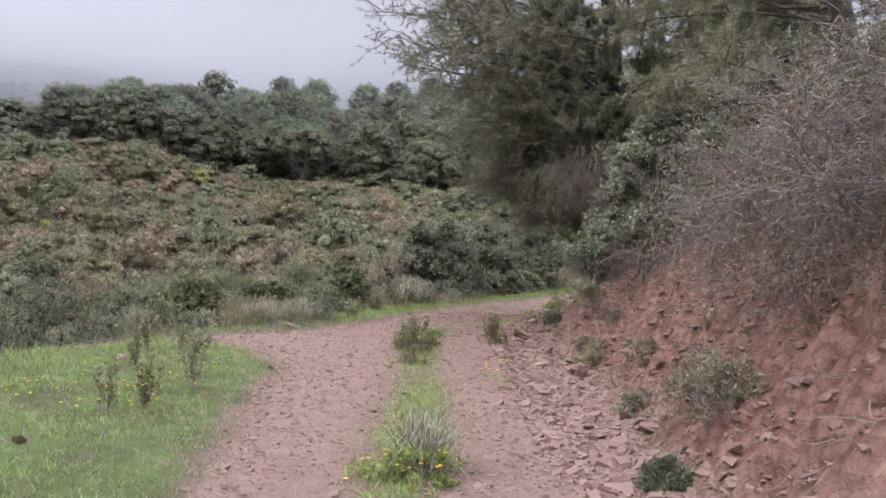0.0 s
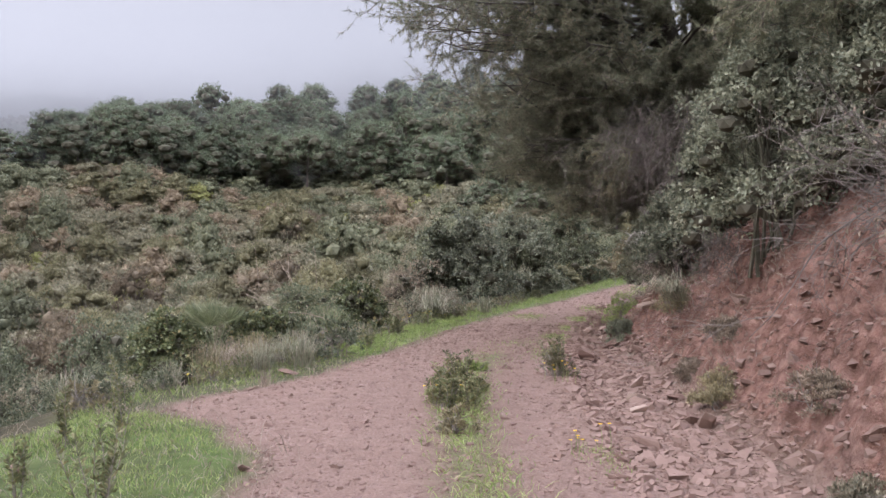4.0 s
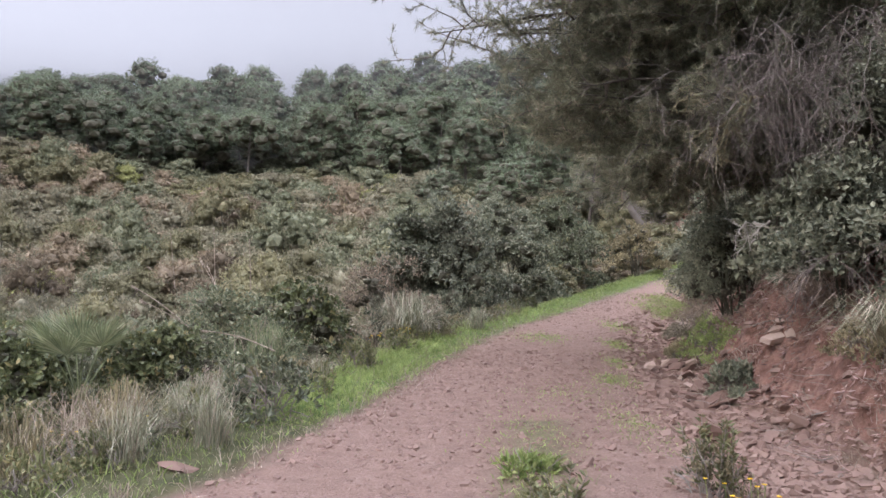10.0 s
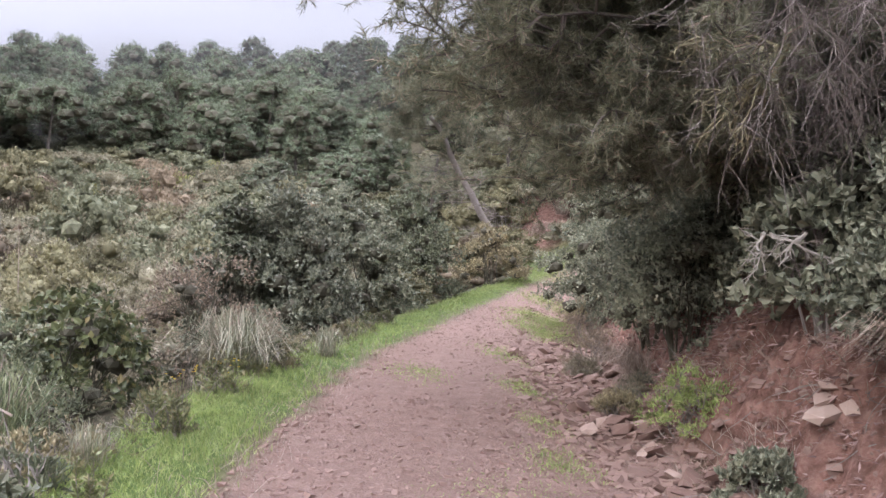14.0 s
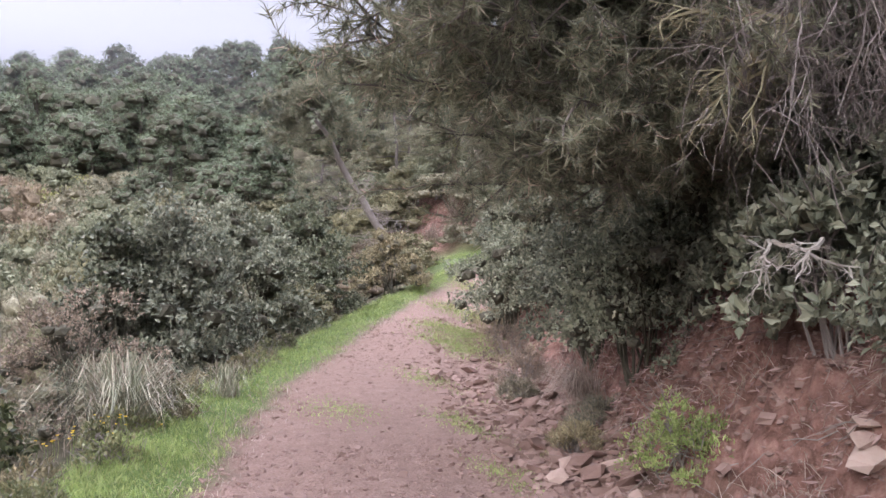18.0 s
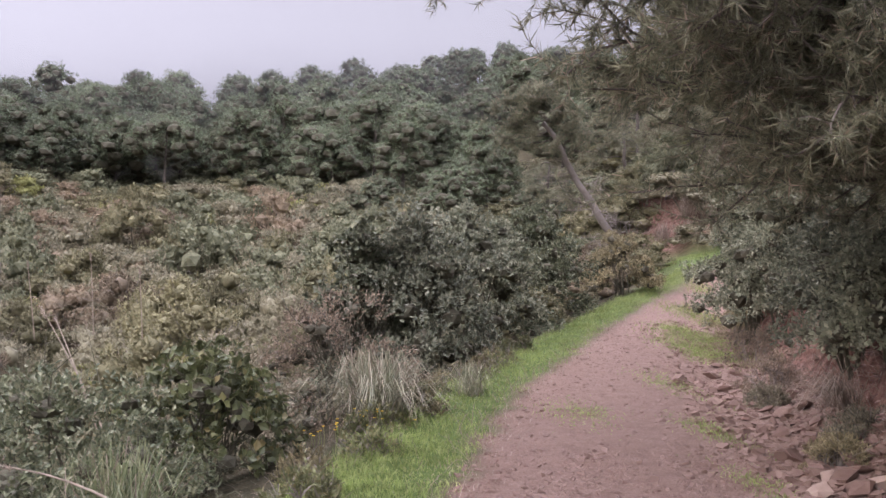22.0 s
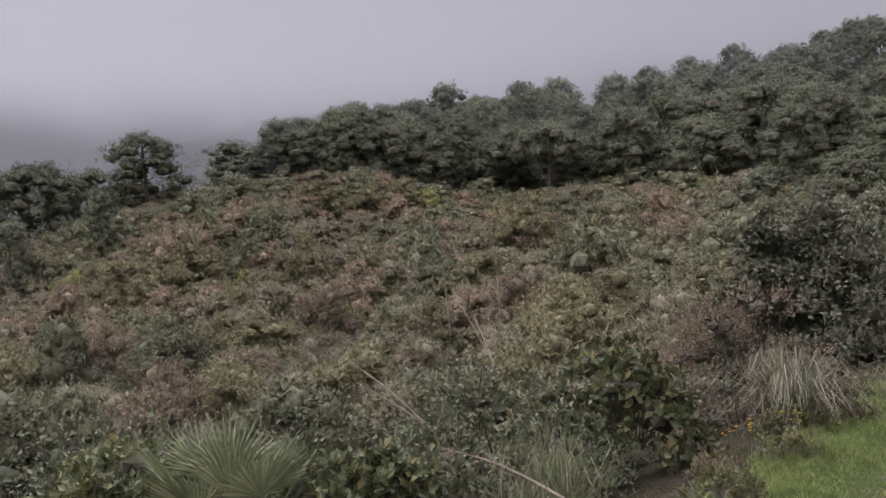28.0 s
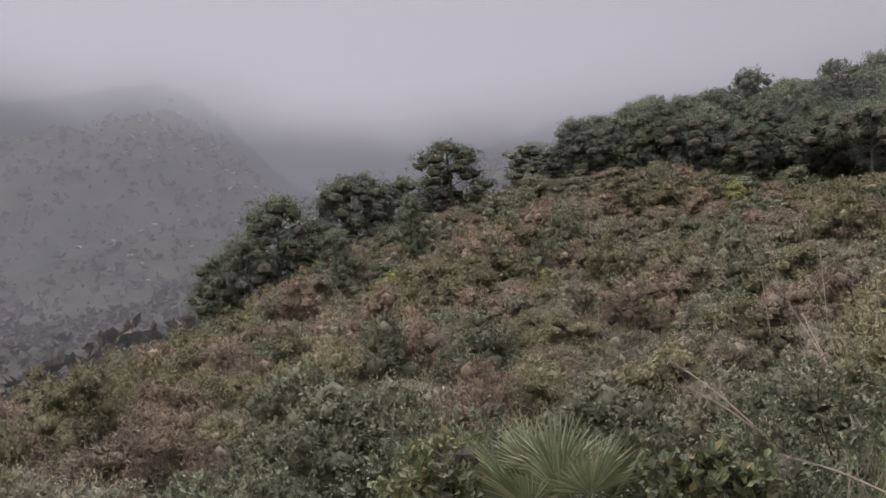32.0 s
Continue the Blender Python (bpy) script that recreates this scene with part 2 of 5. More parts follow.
def ground_mat():
    """Red earth and gravel of the track, clay of the cut bank, litter under the scrub, rocky far slopes."""
    m, n, l, b = mat("red_earth_ground", 0.95, 0.15)
    geo = n.new("ShaderNodeNewGeometry")
    pos = geo.outputs["Position"]

    def attr(name):
        a = n.new("ShaderNodeAttribute")
        a.attribute_name = name
        return a.outputs["Fac"]

    def mix(f, a, c):
        x = n.new("ShaderNodeMixRGB")
        for i, v in enumerate((f, a, c)):
            if hasattr(v, "is_linked"):
                l.new(v, x.inputs[i])
            elif i:
                x.inputs[i].default_value = (*v, 1)
            else:
                x.inputs[0].default_value = v
        return x.outputs[0]

    big, mid, fine = noise_tex(n, l, 0.9, 5, 0.6, pos), noise_tex(n, l, 6, 6, 0.65, pos), noise_tex(n, l, 45, 5, 0.7, pos)
    trail = ramp(n, [(0.25, (0.172, 0.107, 0.080)), (0.5, (0.252, 0.163, 0.127)), (0.78, (0.335, 0.236, 0.192))])
    l.new(mid.outputs["Fac"], trail.inputs[0])
    grit = ramp(n, [(0.3, (0.152, 0.090, 0.069)), (0.55, (0.274, 0.182, 0.147)), (0.8, (0.425, 0.322, 0.27))])
    l.new(fine.outputs["Fac"], grit.inputs[0])
    track = mix(0.5, trail.outputs[0], grit.outputs[0])
    crumb = n.new("ShaderNodeTexVoronoi")
    crumb.inputs["Scale"].default_value = 8.0
    warp = n.new("ShaderNodeVectorMath")
    warp.operation = "MULTIPLY_ADD"
    l.new(mid.outputs["Color"], warp.inputs[0])
    warp.inputs[1].default_value = (0.2, 0.2, 0.2)
    l.new(pos, warp.inputs[2])
    l.new(warp.outputs[0], crumb.inputs["Vector"])
    clay = ramp(n, [(0.28, (0.140, 0.060, 0.039)), (0.5, (0.255, 0.130, 0.097)), (0.68, (0.345, 0.205, 0.165)), (0.82, (0.46, 0.335, 0.285))])
    l.new(mid.outputs["Fac"], clay.inputs[0])
    # shade between clay clods painted in: colour darkens away from each cell centre
    crevice_shade = ramp(n, [(0.0, (1.15, 1.1, 1.08)), (0.45, (0.9, 0.88, 0.86)), (0.75, (0.5, 0.45, 0.42))])
    l.new(crumb.outputs["Distance"], crevice_shade.inputs[0])
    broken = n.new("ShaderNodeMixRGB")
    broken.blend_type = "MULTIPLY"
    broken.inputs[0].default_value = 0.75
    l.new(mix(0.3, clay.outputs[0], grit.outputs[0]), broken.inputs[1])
    l.new(crevice_shade.outputs[0], broken.inputs[2])
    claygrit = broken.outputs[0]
    litter = ramp(n, [(0.3, (0.040, 0.036, 0.020)), (0.55, (0.085, 0.070, 0.042)), (0.75, (0.13, 0.105, 0.065))])
    l.new(mid.outputs["Fac"], litter.inputs[0])
    turf = ramp(n, [(0.3, (0.075, 0.105, 0.032)), (0.6, (0.125, 0.162, 0.050)), (0.8, (0.20, 0.175, 0.10))])
    l.new(mid.outputs["Fac"], turf.inputs[0])
    farn = noise_tex(n, l, 0.11, 8, 0.7, pos)
    far = ramp(n, [(0.35, (0.030, 0.034, 0.022)), (0.5, (0.055, 0.055, 0.036)), (0.66, (0.085, 0.078, 0.055)), (0.8, (0.20, 0.17, 0.145))])
    l.new(farn.outputs["Fac"], far.inputs[0])
    col = mix(attr("far"), litter.outputs[0], far.outputs[0])
    col = mix(attr("turf"), col, turf.outputs[0])
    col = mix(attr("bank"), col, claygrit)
    col = mix(attr("track"), col, track)
    l.new(col, b.inputs["Base Color"])
    h = n.new("ShaderNodeMath")
    h.operation = "MULTIPLY_ADD"
    h.inputs[1].default_value = 0.6
    l.new(fine.outputs["Fac"], h.inputs[0])
    l.new(mid.outputs["Fac"], h.inputs[2])
    bp = n.new("ShaderNodeBump")
    bp.inputs["Strength"].default_value, bp.inputs["Distance"].default_value = 0.9, 0.06
    stony = n.new("ShaderNodeMath")
    stony.operation = "MULTIPLY"
    l.new(crumb.outputs["Distance"], stony.inputs[0])
    l.new(attr("bank"), stony.inputs[1])
    rough = n.new("ShaderNodeMath")
    rough.operation = "SUBTRACT"
    l.new(h.outputs[0], rough.inputs[0])
    l.new(stony.outputs[0], rough.inputs[1])
    l.new(rough.outputs[0], bp.inputs["Height"])
    l.new(bp.outputs[0], b.inputs["Normal"])
    return m


M_GROUND = ground_mat()

# ---------------------------------------------------------------- mesh tools
rng = np.random.default_rng(7)


ARRAYS = {}


class Geo:
    """Vertices and faces gathered from arrays, for one mesh."""

    def __init__(self):
        self.v, self.f, self.n = [], [], 0

    def add(self, v, f):
        v = np.asarray(v, float).reshape(-1, 3)
        self.v.append(v)
        self.f.append(np.asarray(f) + self.n)
        self.n += len(v)
        return self

    def mesh(self, name, material, smooth=False):
        me = bpy.data.meshes.new(name)
        v = np.concatenate(self.v)
        sizes = np.concatenate([np.full(len(f), f.shape[1]) for f in self.f])
        loops = np.concatenate([f.ravel() for f in self.f])
        me.vertices.add(len(v))
        me.vertices.foreach_set("co", v.astype(np.float32).ravel())
        me.loops.add(len(loops))
        me.loops.foreach_set("vertex_index", loops.astype(np.int32))
        me.polygons.add(len(sizes))
        me.polygons.foreach_set("loop_start", np.concatenate([[0], np.cumsum(sizes)[:-1]]).astype(np.int32))
        me.polygons.foreach_set("use_smooth", np.full(len(sizes), smooth))
        me.update(calc_edges=True)
        me.materials.append(material)
        ARRAYS[me.name] = (v, self.f)
        return me


def part(name, geo, material, parent, label="", smooth=False):
    ob = new(name, geo.mesh(name, material, smooth) if isinstance(geo, Geo) else geo)
    ob.parent = parent
    return tagged(ob, label)


def unit(a):
    return a / np.maximum(np.linalg.norm(a, axis=-1, keepdims=True), 1e-9)


def rand_dirs(n):
    return unit(rng.normal(size=(n, 3)))


def leaves(g, p, d, length, width, fold=0.15, face=None, plain=False, loose=0.55):
    """Kite-shaped leaves from the points p along d, facing roughly along face."""
    n = len(p)
    length = np.broadcast_to(length, n)[:, None]
    width = np.broadcast_to(width, n)[:, None]
    side = unit(np.cross(d, rand_dirs(n) if face is None else face + loose * rand_dirs(n)))
    if plain:
        v = np.stack([p - side * width / 2, p + side * width / 2, p + d * length * 1.15], 1)
        return g.add(v, np.arange(3 * n).reshape(n, 3))
    up = np.cross(side, d)
    mid = p + d * length * 0.5 + up * length * fold
    v = np.stack([p, mid + side * width / 2, p + d * length, mid - side * width / 2], 1)
    return g.add(v, np.arange(4 * n).reshape(n, 4))


ICO_V, ICO_F = None, None


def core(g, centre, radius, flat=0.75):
    """A rough lump added inside a clump of leaves to close it to view."""
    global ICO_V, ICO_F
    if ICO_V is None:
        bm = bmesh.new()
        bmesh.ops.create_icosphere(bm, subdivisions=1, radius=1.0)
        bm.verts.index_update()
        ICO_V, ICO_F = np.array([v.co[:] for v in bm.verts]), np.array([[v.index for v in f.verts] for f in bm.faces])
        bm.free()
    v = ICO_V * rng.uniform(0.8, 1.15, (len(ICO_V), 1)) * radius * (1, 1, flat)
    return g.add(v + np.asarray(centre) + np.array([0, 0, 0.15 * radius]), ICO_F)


def blades(g, p, d, length, width, droop=0.4):
    """Grass blades of two faces each, bending over."""
    n = len(p)
    length = np.broadcast_to(length, n)[:, None]
    width = np.broadcast_to(width, n)[:, None]
    side = unit(np.cross(d, rand_dirs(n)))
    out = d * (1, 1, 0)
    m = p + d * length * 0.55
    t = p + d * length * 0.9 + out * length * droop - np.array([0, 0, 1]) * length * droop * 0.45
    v = np.stack([p - side * width / 2, p + side * width / 2, m + side * width * 0.4, m - side * width * 0.4, t], 1)
    i = 5 * np.arange(n)[:, None]
    g.add(v, np.concatenate([i + [0, 1, 2, 3]]))
    g.f.append(i + [3, 2, 4] + (g.n - 5 * n))
    return g


def tube(g, pts, r0, r1, sides=5):
    """A tapered branch along a line of points."""
    pts = np.asarray(pts, float)
    k = len(pts)
    t = unit(np.gradient(pts, axis=0))
    a = unit(np.cross(t, [0.3, 0.5, 0.81]))
    b = np.cross(t, a)
    ang = np.linspace(0, 2 * np.pi, sides, endpoint=False)
    r = np.linspace(r0, r1, k)[:, None, None]
    v = pts[:, None] + r * (a[:, None] * np.cos(ang)[None, :, None] + b[:, None] * np.sin(ang)[None, :, None])
    i, j = np.meshgrid(np.arange(k - 1), np.arange(sides), indexing="ij")
    n = (j + 1) % sides
    f = np.stack([i * sides + j, i * sides + n, (i + 1) * sides + n, (i + 1) * sides + j], -1).reshape(-1, 4)
    return g.add(v, f)


def wander(start, direction, length, steps=6, bend=0.25, gravity=0.0):
    """A crooked line that starts one way and turns a little at each step."""
    p, d = np.array(start, float), unit(np.array(direction, float))
    out = [p.copy()]
    for _ in range(steps):
        d = unit(d + rng.normal(size=3) * bend + np.array([0, 0, gravity]))
        p = p + d * length / steps
        out.append(p.copy())
    return np.array(out)


# ---------------------------------------------------------------- lie of the land
def ip(y, ys, vs):
    return np.interp(y, ys, vs)


def soft(x, k):
    return k * np.logaddexp(0, x / k)


def step(x):
    x = np.clip(x, 0, 1)
    return x * x * (3 - 2 * x)


def grade(y):
    return ip(y, [-300, -6, 0, 5, 10, 17, 24, 30, 35, 40, 46, 60], [-6, -0.34, -0.28, -0.2, -0.1, 0.02, 0.13, 0.32, 0.6, 1.15, 1.7, 2.2])


def left_edge(y):
    return ip(y, [-60, -6, 1.2, 4.3, 6.7, 7.6, 8.8, 9.6, 10.8, 11.7, 13.7, 17.2, 20, 21.8, 25, 29, 33, 34.5, 37, 40, 46],
              [-6, -0.35, -0.52, -0.9, -1.1, -1.6, -2.7, -2.5, -1.64, -1.31, -0.75, 0.1, 0.92, 1.55, 2.95, 4.7, 6.8, 7.6, 9.4, 11.4, 15])


def right_edge(y):
    return ip(y, [-60, -6, 1.5, 5.7, 9.6, 12.2, 16.5, 19, 21.8, 25, 29, 34.5, 37, 40, 46],
              [-4, 2.1, 2.0, 1.65, 1.7, 1.9, 2.4, 2.9, 3.6, 4.6, 6.2, 8.7, 10.2, 12.0, 16])


def bank_foot(y):
    return ip(y, [-60, -6, 2.3, 5, 9.8, 12, 14.5, 16, 19.5, 23, 28, 35, 40, 46],
              [-3.5, 2.6, 2.75, 2.9, 2.95, 2.9, 2.8, 3.1, 4.35, 5.4, 7.2, 9.9, 12.4, 16.5])


def verge(y):
    return ip(y, [-60, 6.5, 8.5, 11, 14, 30, 40], [3.2, 3.0, 0.7, 0.9, 0.9, 0.9, 0.8])


def crest(y):
    return -7 - 44 * (1 - np.exp(-np.maximum(y, -20) / 36)) + 0.42 * soft(y - 84, 5)


def land(x, y):
    """Height of the ground, without the small roughness."""
    x, y = np.asarray(x, float), np.asarray(y, float)
    z = grade(y) + 0 * x
    e = left_edge(y) - verge(y) - x
    z = z - 2.1 * step(e / 6.5) - 0.02 * np.clip(e, 0, 30)
    d = x - bank_foot(y)
    high = ip(y, [-60, 0, 6, 11, 14, 18, 24, 40], [1.5, 1.8, 1.8, 1.8, 1.5, 1.5, 1.3, 1.2])
    d = d * (1 - step((y - 48) / 40)) ** 2
    rise = np.where(d > 0, np.minimum(1.12 * d, high) + 0.42 * soft(d - high / 1.12, 0.5) - 0.42 * soft(-high / 1.12, 0.5), 0)
    z = z + np.minimum(rise, 16 + 0 * rise)
    ditch = np.clip((x - right_edge(y)) / 0.35, 0, 1) * np.clip((bank_foot(y) - x) / 0.35 + 0.4, 0, 1)
    z = z - 0.09 * ditch * (y < 44)
    # the hill across the dip, with the bank that closes the end of the track
    hill = 0.215 * soft(y - 48, 6) + 0.025 * soft(y - 90, 6) - 0.215 * soft(y - 175, 15) - 0.025 * soft(y - 160, 10)
    z = z + hill + 0.055 * soft(y - 98, 5) - 0.055 * soft(y - 165, 8)
    z = z + 3.0 * step((-x - 16) / 18) * step((y - 42) / 28) * (1 - step((y - 95) / 30))
    z = z + 2.0 * step((y - 44.5) / 3.5) * step((x - 10) / 4)
    c = crest(y) - x
    z = z - 42 * (1 - np.exp(-0.27 * soft(c, 3) / 42))
    r = np.hypot(x + 1, y - 10)
    az = np.degrees(np.arctan2(-(x + 1), y - 10))
    top = 78 + 47 * step((az - 44) / 10) - 30 * step((az - 66) / 25) + 12 * np.exp(-((az - 23) / 10) ** 2)
    ridge = top * step((r - 170) / 290) * step((az + 40) / 60)
    ridge = ridge * (1 - 0.2 * np.exp(-((az - 42) / 5.0) ** 2))
    return z + ridge


def bumps(x, y, z):
    """Roughness of the ground: fine on the track, coarse on the bank."""
    out = np.zeros(len(x))
    bank = np.clip((x - bank_foot(y)) / 0.3, 0, 1) * (x < 14)
    near = (np.abs(x) < 30) & (y < 60)
    for i in range(len(x)):
        p = Vector((x[i], y[i], z[i]))
        if near[i]:
            out[i] = 0.02 * noise.noise(p * 2.2) + (0.012 * noise.noise(p * 6.0))
            if bank[i] > 0:
                out[i] += bank[i] * (0.21 * noise.noise(p * 1.7) + 0.18 * noise.noise(p * 4.3) - 0.16 * abs(noise.noise(p * 7.0)) + 0.05 * noise.noise(p * 13.0))
        else:
            out[i] = 0.5 * noise.noise(p * 0.09)
            if abs(x[i]) > 100 or y[i] > 170:
                out[i] += 9 * noise.noise(p * 0.012) + 3.5 * noise.noise(p * 0.035)
    return out


def axis_steps(a, b, fine, far, grow=1.16):
    mid = list(np.arange(a, b + 1e-6, fine))
    s, lo, hi = fine, [a], [b]
    while lo[-1] > -far or hi[-1] < far:
        s = min(s * grow, 14)
        lo.append(lo[-1] - s)
        hi.append(hi[-1] + s)
    return np.array(lo[:0:-1] + mid + hi[1:])


def build_ground():
    xs, ys = axis_steps(-4.0, 6.5, 0.08, 620), axis_steps(-5, 28, 0.085, 620)
    gx, gy = np.meshgrid(xs, ys)
    x, y = gx.ravel(), gy.ravel()
    z = land(x, y)
    z = z + bumps(x, y, z)
    g = Geo()
    nx, ny = len(xs), len(ys)
    j, i = np.meshgrid(np.arange(ny - 1), np.arange(nx - 1), indexing="ij")
    a = (j * nx + i).ravel()
    g.add(np.stack([x, y, z], 1), np.stack([a, a + 1, a + nx + 1, a + nx], 1))
    me = g.mesh("ground", M_GROUND, True)
    wob = np.array([noise.noise(Vector((p, q, 0)) * 1.7) for p, q in zip(x, y)]) * 0.22
    wob = np.where((np.abs(x) < 30) & (y < 60), wob, 0)
    on = np.clip((x - left_edge(y) + wob) / 0.3 + 0.5, 0, 1) * np.clip((bank_foot(y) - x + wob) / 0.3 + 0.5, 0, 1) * np.clip((43 - y) / 3, 0, 1)
    strip = np.exp(-((x - strip_mid(y)) / 0.28) ** 2) * (y < 13)
    on = on * (1 - 0.55 * strip)
    bank = np.clip((x - bank_foot(y) + wob) / 0.3 + 0.5, 0, 1) * np.clip((3.4 - (x - bank_foot(y))) / 1.0, 0, 1) * (y < 52)
    bank = np.maximum(bank, np.clip((y - 44.6) / 0.6, 0, 1) * (y < 53) * np.clip((x - 11) / 0.8, 0, 1) * np.clip((14 - x) / 1.0, 0, 1))
    turf = np.clip((left_edge(y) - x - wob) / 0.3 + 0.5, 0, 1) * np.clip((x - left_edge(y) + verge(y) + 0.6) / 0.5, 0, 1)
    turf = np.maximum(turf * np.where(y < 9, np.clip(0.75 + 2.5 * wob, 0.15, 1), 1) * (y < 45) * (1 - 0.75 * dry_verge(y)), 0.8 * strip)
    turf = np.maximum(turf, np.clip((y - 40) / 2, 0, 1) * np.clip((45 - y) / 0.6, 0, 1) * (x > 7) * (x < 15))
    far = step((np.hypot(x, y) - 130) / 60)
    for name, val in (("track", on), ("bank", bank), ("turf", turf), ("far", far)):
        me.attributes.new(name, "FLOAT", "POINT").data.foreach_set("value", val.astype(np.float32))
    ob = new("ground", me)
    return tagged(ob, "red earth hillside with a gravel track cut into its slope", "ground", kind="structure")


def dry_verge(y):
    """Where the verge is straw and bare earth in place of grass."""
    return np.clip((y - 8.3) / 0.6, 0, 1) * np.clip((13.6 - y) / 1.0, 0, 1)


def strip_mid(y):
    """The overgrown strip between the wheel ruts."""
    return ip(y, [-10, 1.4, 2.8, 5.3, 10, 14], [0.9, 0.78, 0.7, 0.62, 0.45, 0.95])


def floor_z(x, y):
    z = land(x, y)
    return z + bumps(np.atleast_1d(x).astype(float), np.atleast_1d(y).astype(float), np.atleast_1d(z))


ground = build_ground()


# ---------------------------------------------------------------- plants, kind by kind
def clump_points(n, centre, radius, flat=0.8, inner=0.55):
    """Points in the outer part of an uneven clump, and the ways out of it."""
    m = n // 9 + 1
    d = rand_dirs(m)
    d[:, 2] = np.where(d[:, 2] < -0.25, -d[:, 2], d[:, 2])
    # leaves sit in sprigs of nine
    d = unit(np.repeat(d, 9, 0)[:n] + rng.normal(size=(n, 3)) * 0.13)
    lump = 1 + 0.22 * np.sin(d[:, :1] * 5.1 + rng.uniform(0, 6)) + 0.18 * np.sin(d[:, 1:2] * 6.3 + rng.uniform(0, 6))
    r = radius * np.repeat(rng.uniform(inner, 1.1, (m, 1)), 9, 0)[:n] * rng.uniform(0.9, 1.1, (n, 1)) * lump
    return np.asarray(centre) + d * r * (rng.uniform(0.8, 1.25), rng.uniform(0.8, 1.25), flat), d


def shrub_meshes(name, mat_leaf, radius, height, clumps, per, length, width, up=0.35, stems=7, bare=0.0, plain=False, inside=0.0, lump=(0.28, 0.5)):
    """Stems and foliage of one shrub that stands on the origin."""
    st, fo = Geo(), Geo()
    tips = []
    for i in range(clumps):
        a = rng.uniform(0, 2 * np.pi)
        q = np.sqrt((i + 0.5) / clumps)
        cr_ = radius * rng.uniform(*lump)
        h = height * (1 - 0.75 * q ** 2.2) * rng.uniform(0.78, 1.05) - cr_ * 0.6
        c = np.array([np.cos(a) * q * radius * 0.85, np.sin(a) * q * radius * 0.85, max(h, 0.12 * height)])
        tips.append(c)
        # filler lump; in the branchwork its dark tone stands for inner shade
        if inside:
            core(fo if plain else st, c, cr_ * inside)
        p, d = clump_points(int(per * rng.uniform(0.7, 1.3)), c, cr_, 0.75, 0.72 if inside else 0.55)
        out = d + np.array([0, 0, 0.25])
        d = unit(np.cross(d, rand_dirs(len(d))) + d * 0.45 + np.array([0, 0, up]))
        leaves(fo, p, d, length * rng.uniform(0.6, 1.3, len(p)), width * rng.uniform(0.7, 1.2, len(p)), face=out, plain=plain, loose=0.3 if plain else 0.55)
    for c in tips[: stems]:
        base = np.array([rng.normal() * radius * 0.12, rng.normal() * radius * 0.12, -0.15])
        mid = base + (c - base) * 0.5 + rng.normal(size=3) * radius * 0.1
        tube(st, [base, mid, c], 0.02 * radius + 0.003, 0.004, 4)
        for _ in range(3 if not bare else 6):
            d = unit(c - mid) + rng.normal(size=3) * 0.6
            tube(st, wander(mid + (c - mid) * rng.uniform(0, 1), d, radius * rng.uniform(0.35, 0.8), 3, 0.3), 0.007, 0.002, 3)
    return st.mesh("branchwork", M_INNER_SHADE if inside and not plain else M_TWIG), fo.mesh("foliage", mat_leaf, plain)


def plant(name, meshes, label, category="shrub", group=""):
    """A plant from its meshes: an Empty at its base with stems and foliage under it."""
    root = new(name)
    tagged(root, label, category, group)
    for nm, me in zip(("branchwork", "foliage"), meshes):
        ob = part(nm, me, None, root)
        if nm == "branchwork":
            tagged(ob, kind="stuff")
    return root


KINDS = {
    "lentisk_shrub": (M_LENTISK, 1.15, 1.7, 16, 110, 0.085, 0.045, "dense dark green lentisk shrub on the hillside", "dark green lentisk"),
    "cistus_shrub": (M_GREY, 1.0, 1.45, 15, 110, 0.085, 0.032, "dull grey-green rockrose shrub on the hillside", "grey-green rockrose"),
    "olive_shrub": (M_OLIVE, 1.1, 1.75, 16, 110, 0.085, 0.038, "olive-green broom-like shrub with small leaves on the hillside", "olive-green broom"),
    "heath_shrub": (M_BROWN, 1.05, 1.6, 15, 100, 0.08, 0.03, "brownish winter heath shrub with bare twigs on the hillside", "brown heath"),
    "spurge_shrub": (M_LIME, 0.75, 1.25, 12, 90, 0.09, 0.04, "bright yellow-green spurge bush among the scrub", "yellow-green spurge"),
}


def place(me_pair, name, label, x, y, s, sz=1.0, sink=0.05, category="shrub", group=""):
    root = plant(name, me_pair, label, category, group)
    root.matrix_world = Matrix.Translation((x, y, float(floor_z(x, y)[0]) - sink)) @ Matrix.Rotation(rng.uniform(0, 6.28), 4, "Z") @ Matrix.Diagonal((s, s, s * sz, 1))
    return root


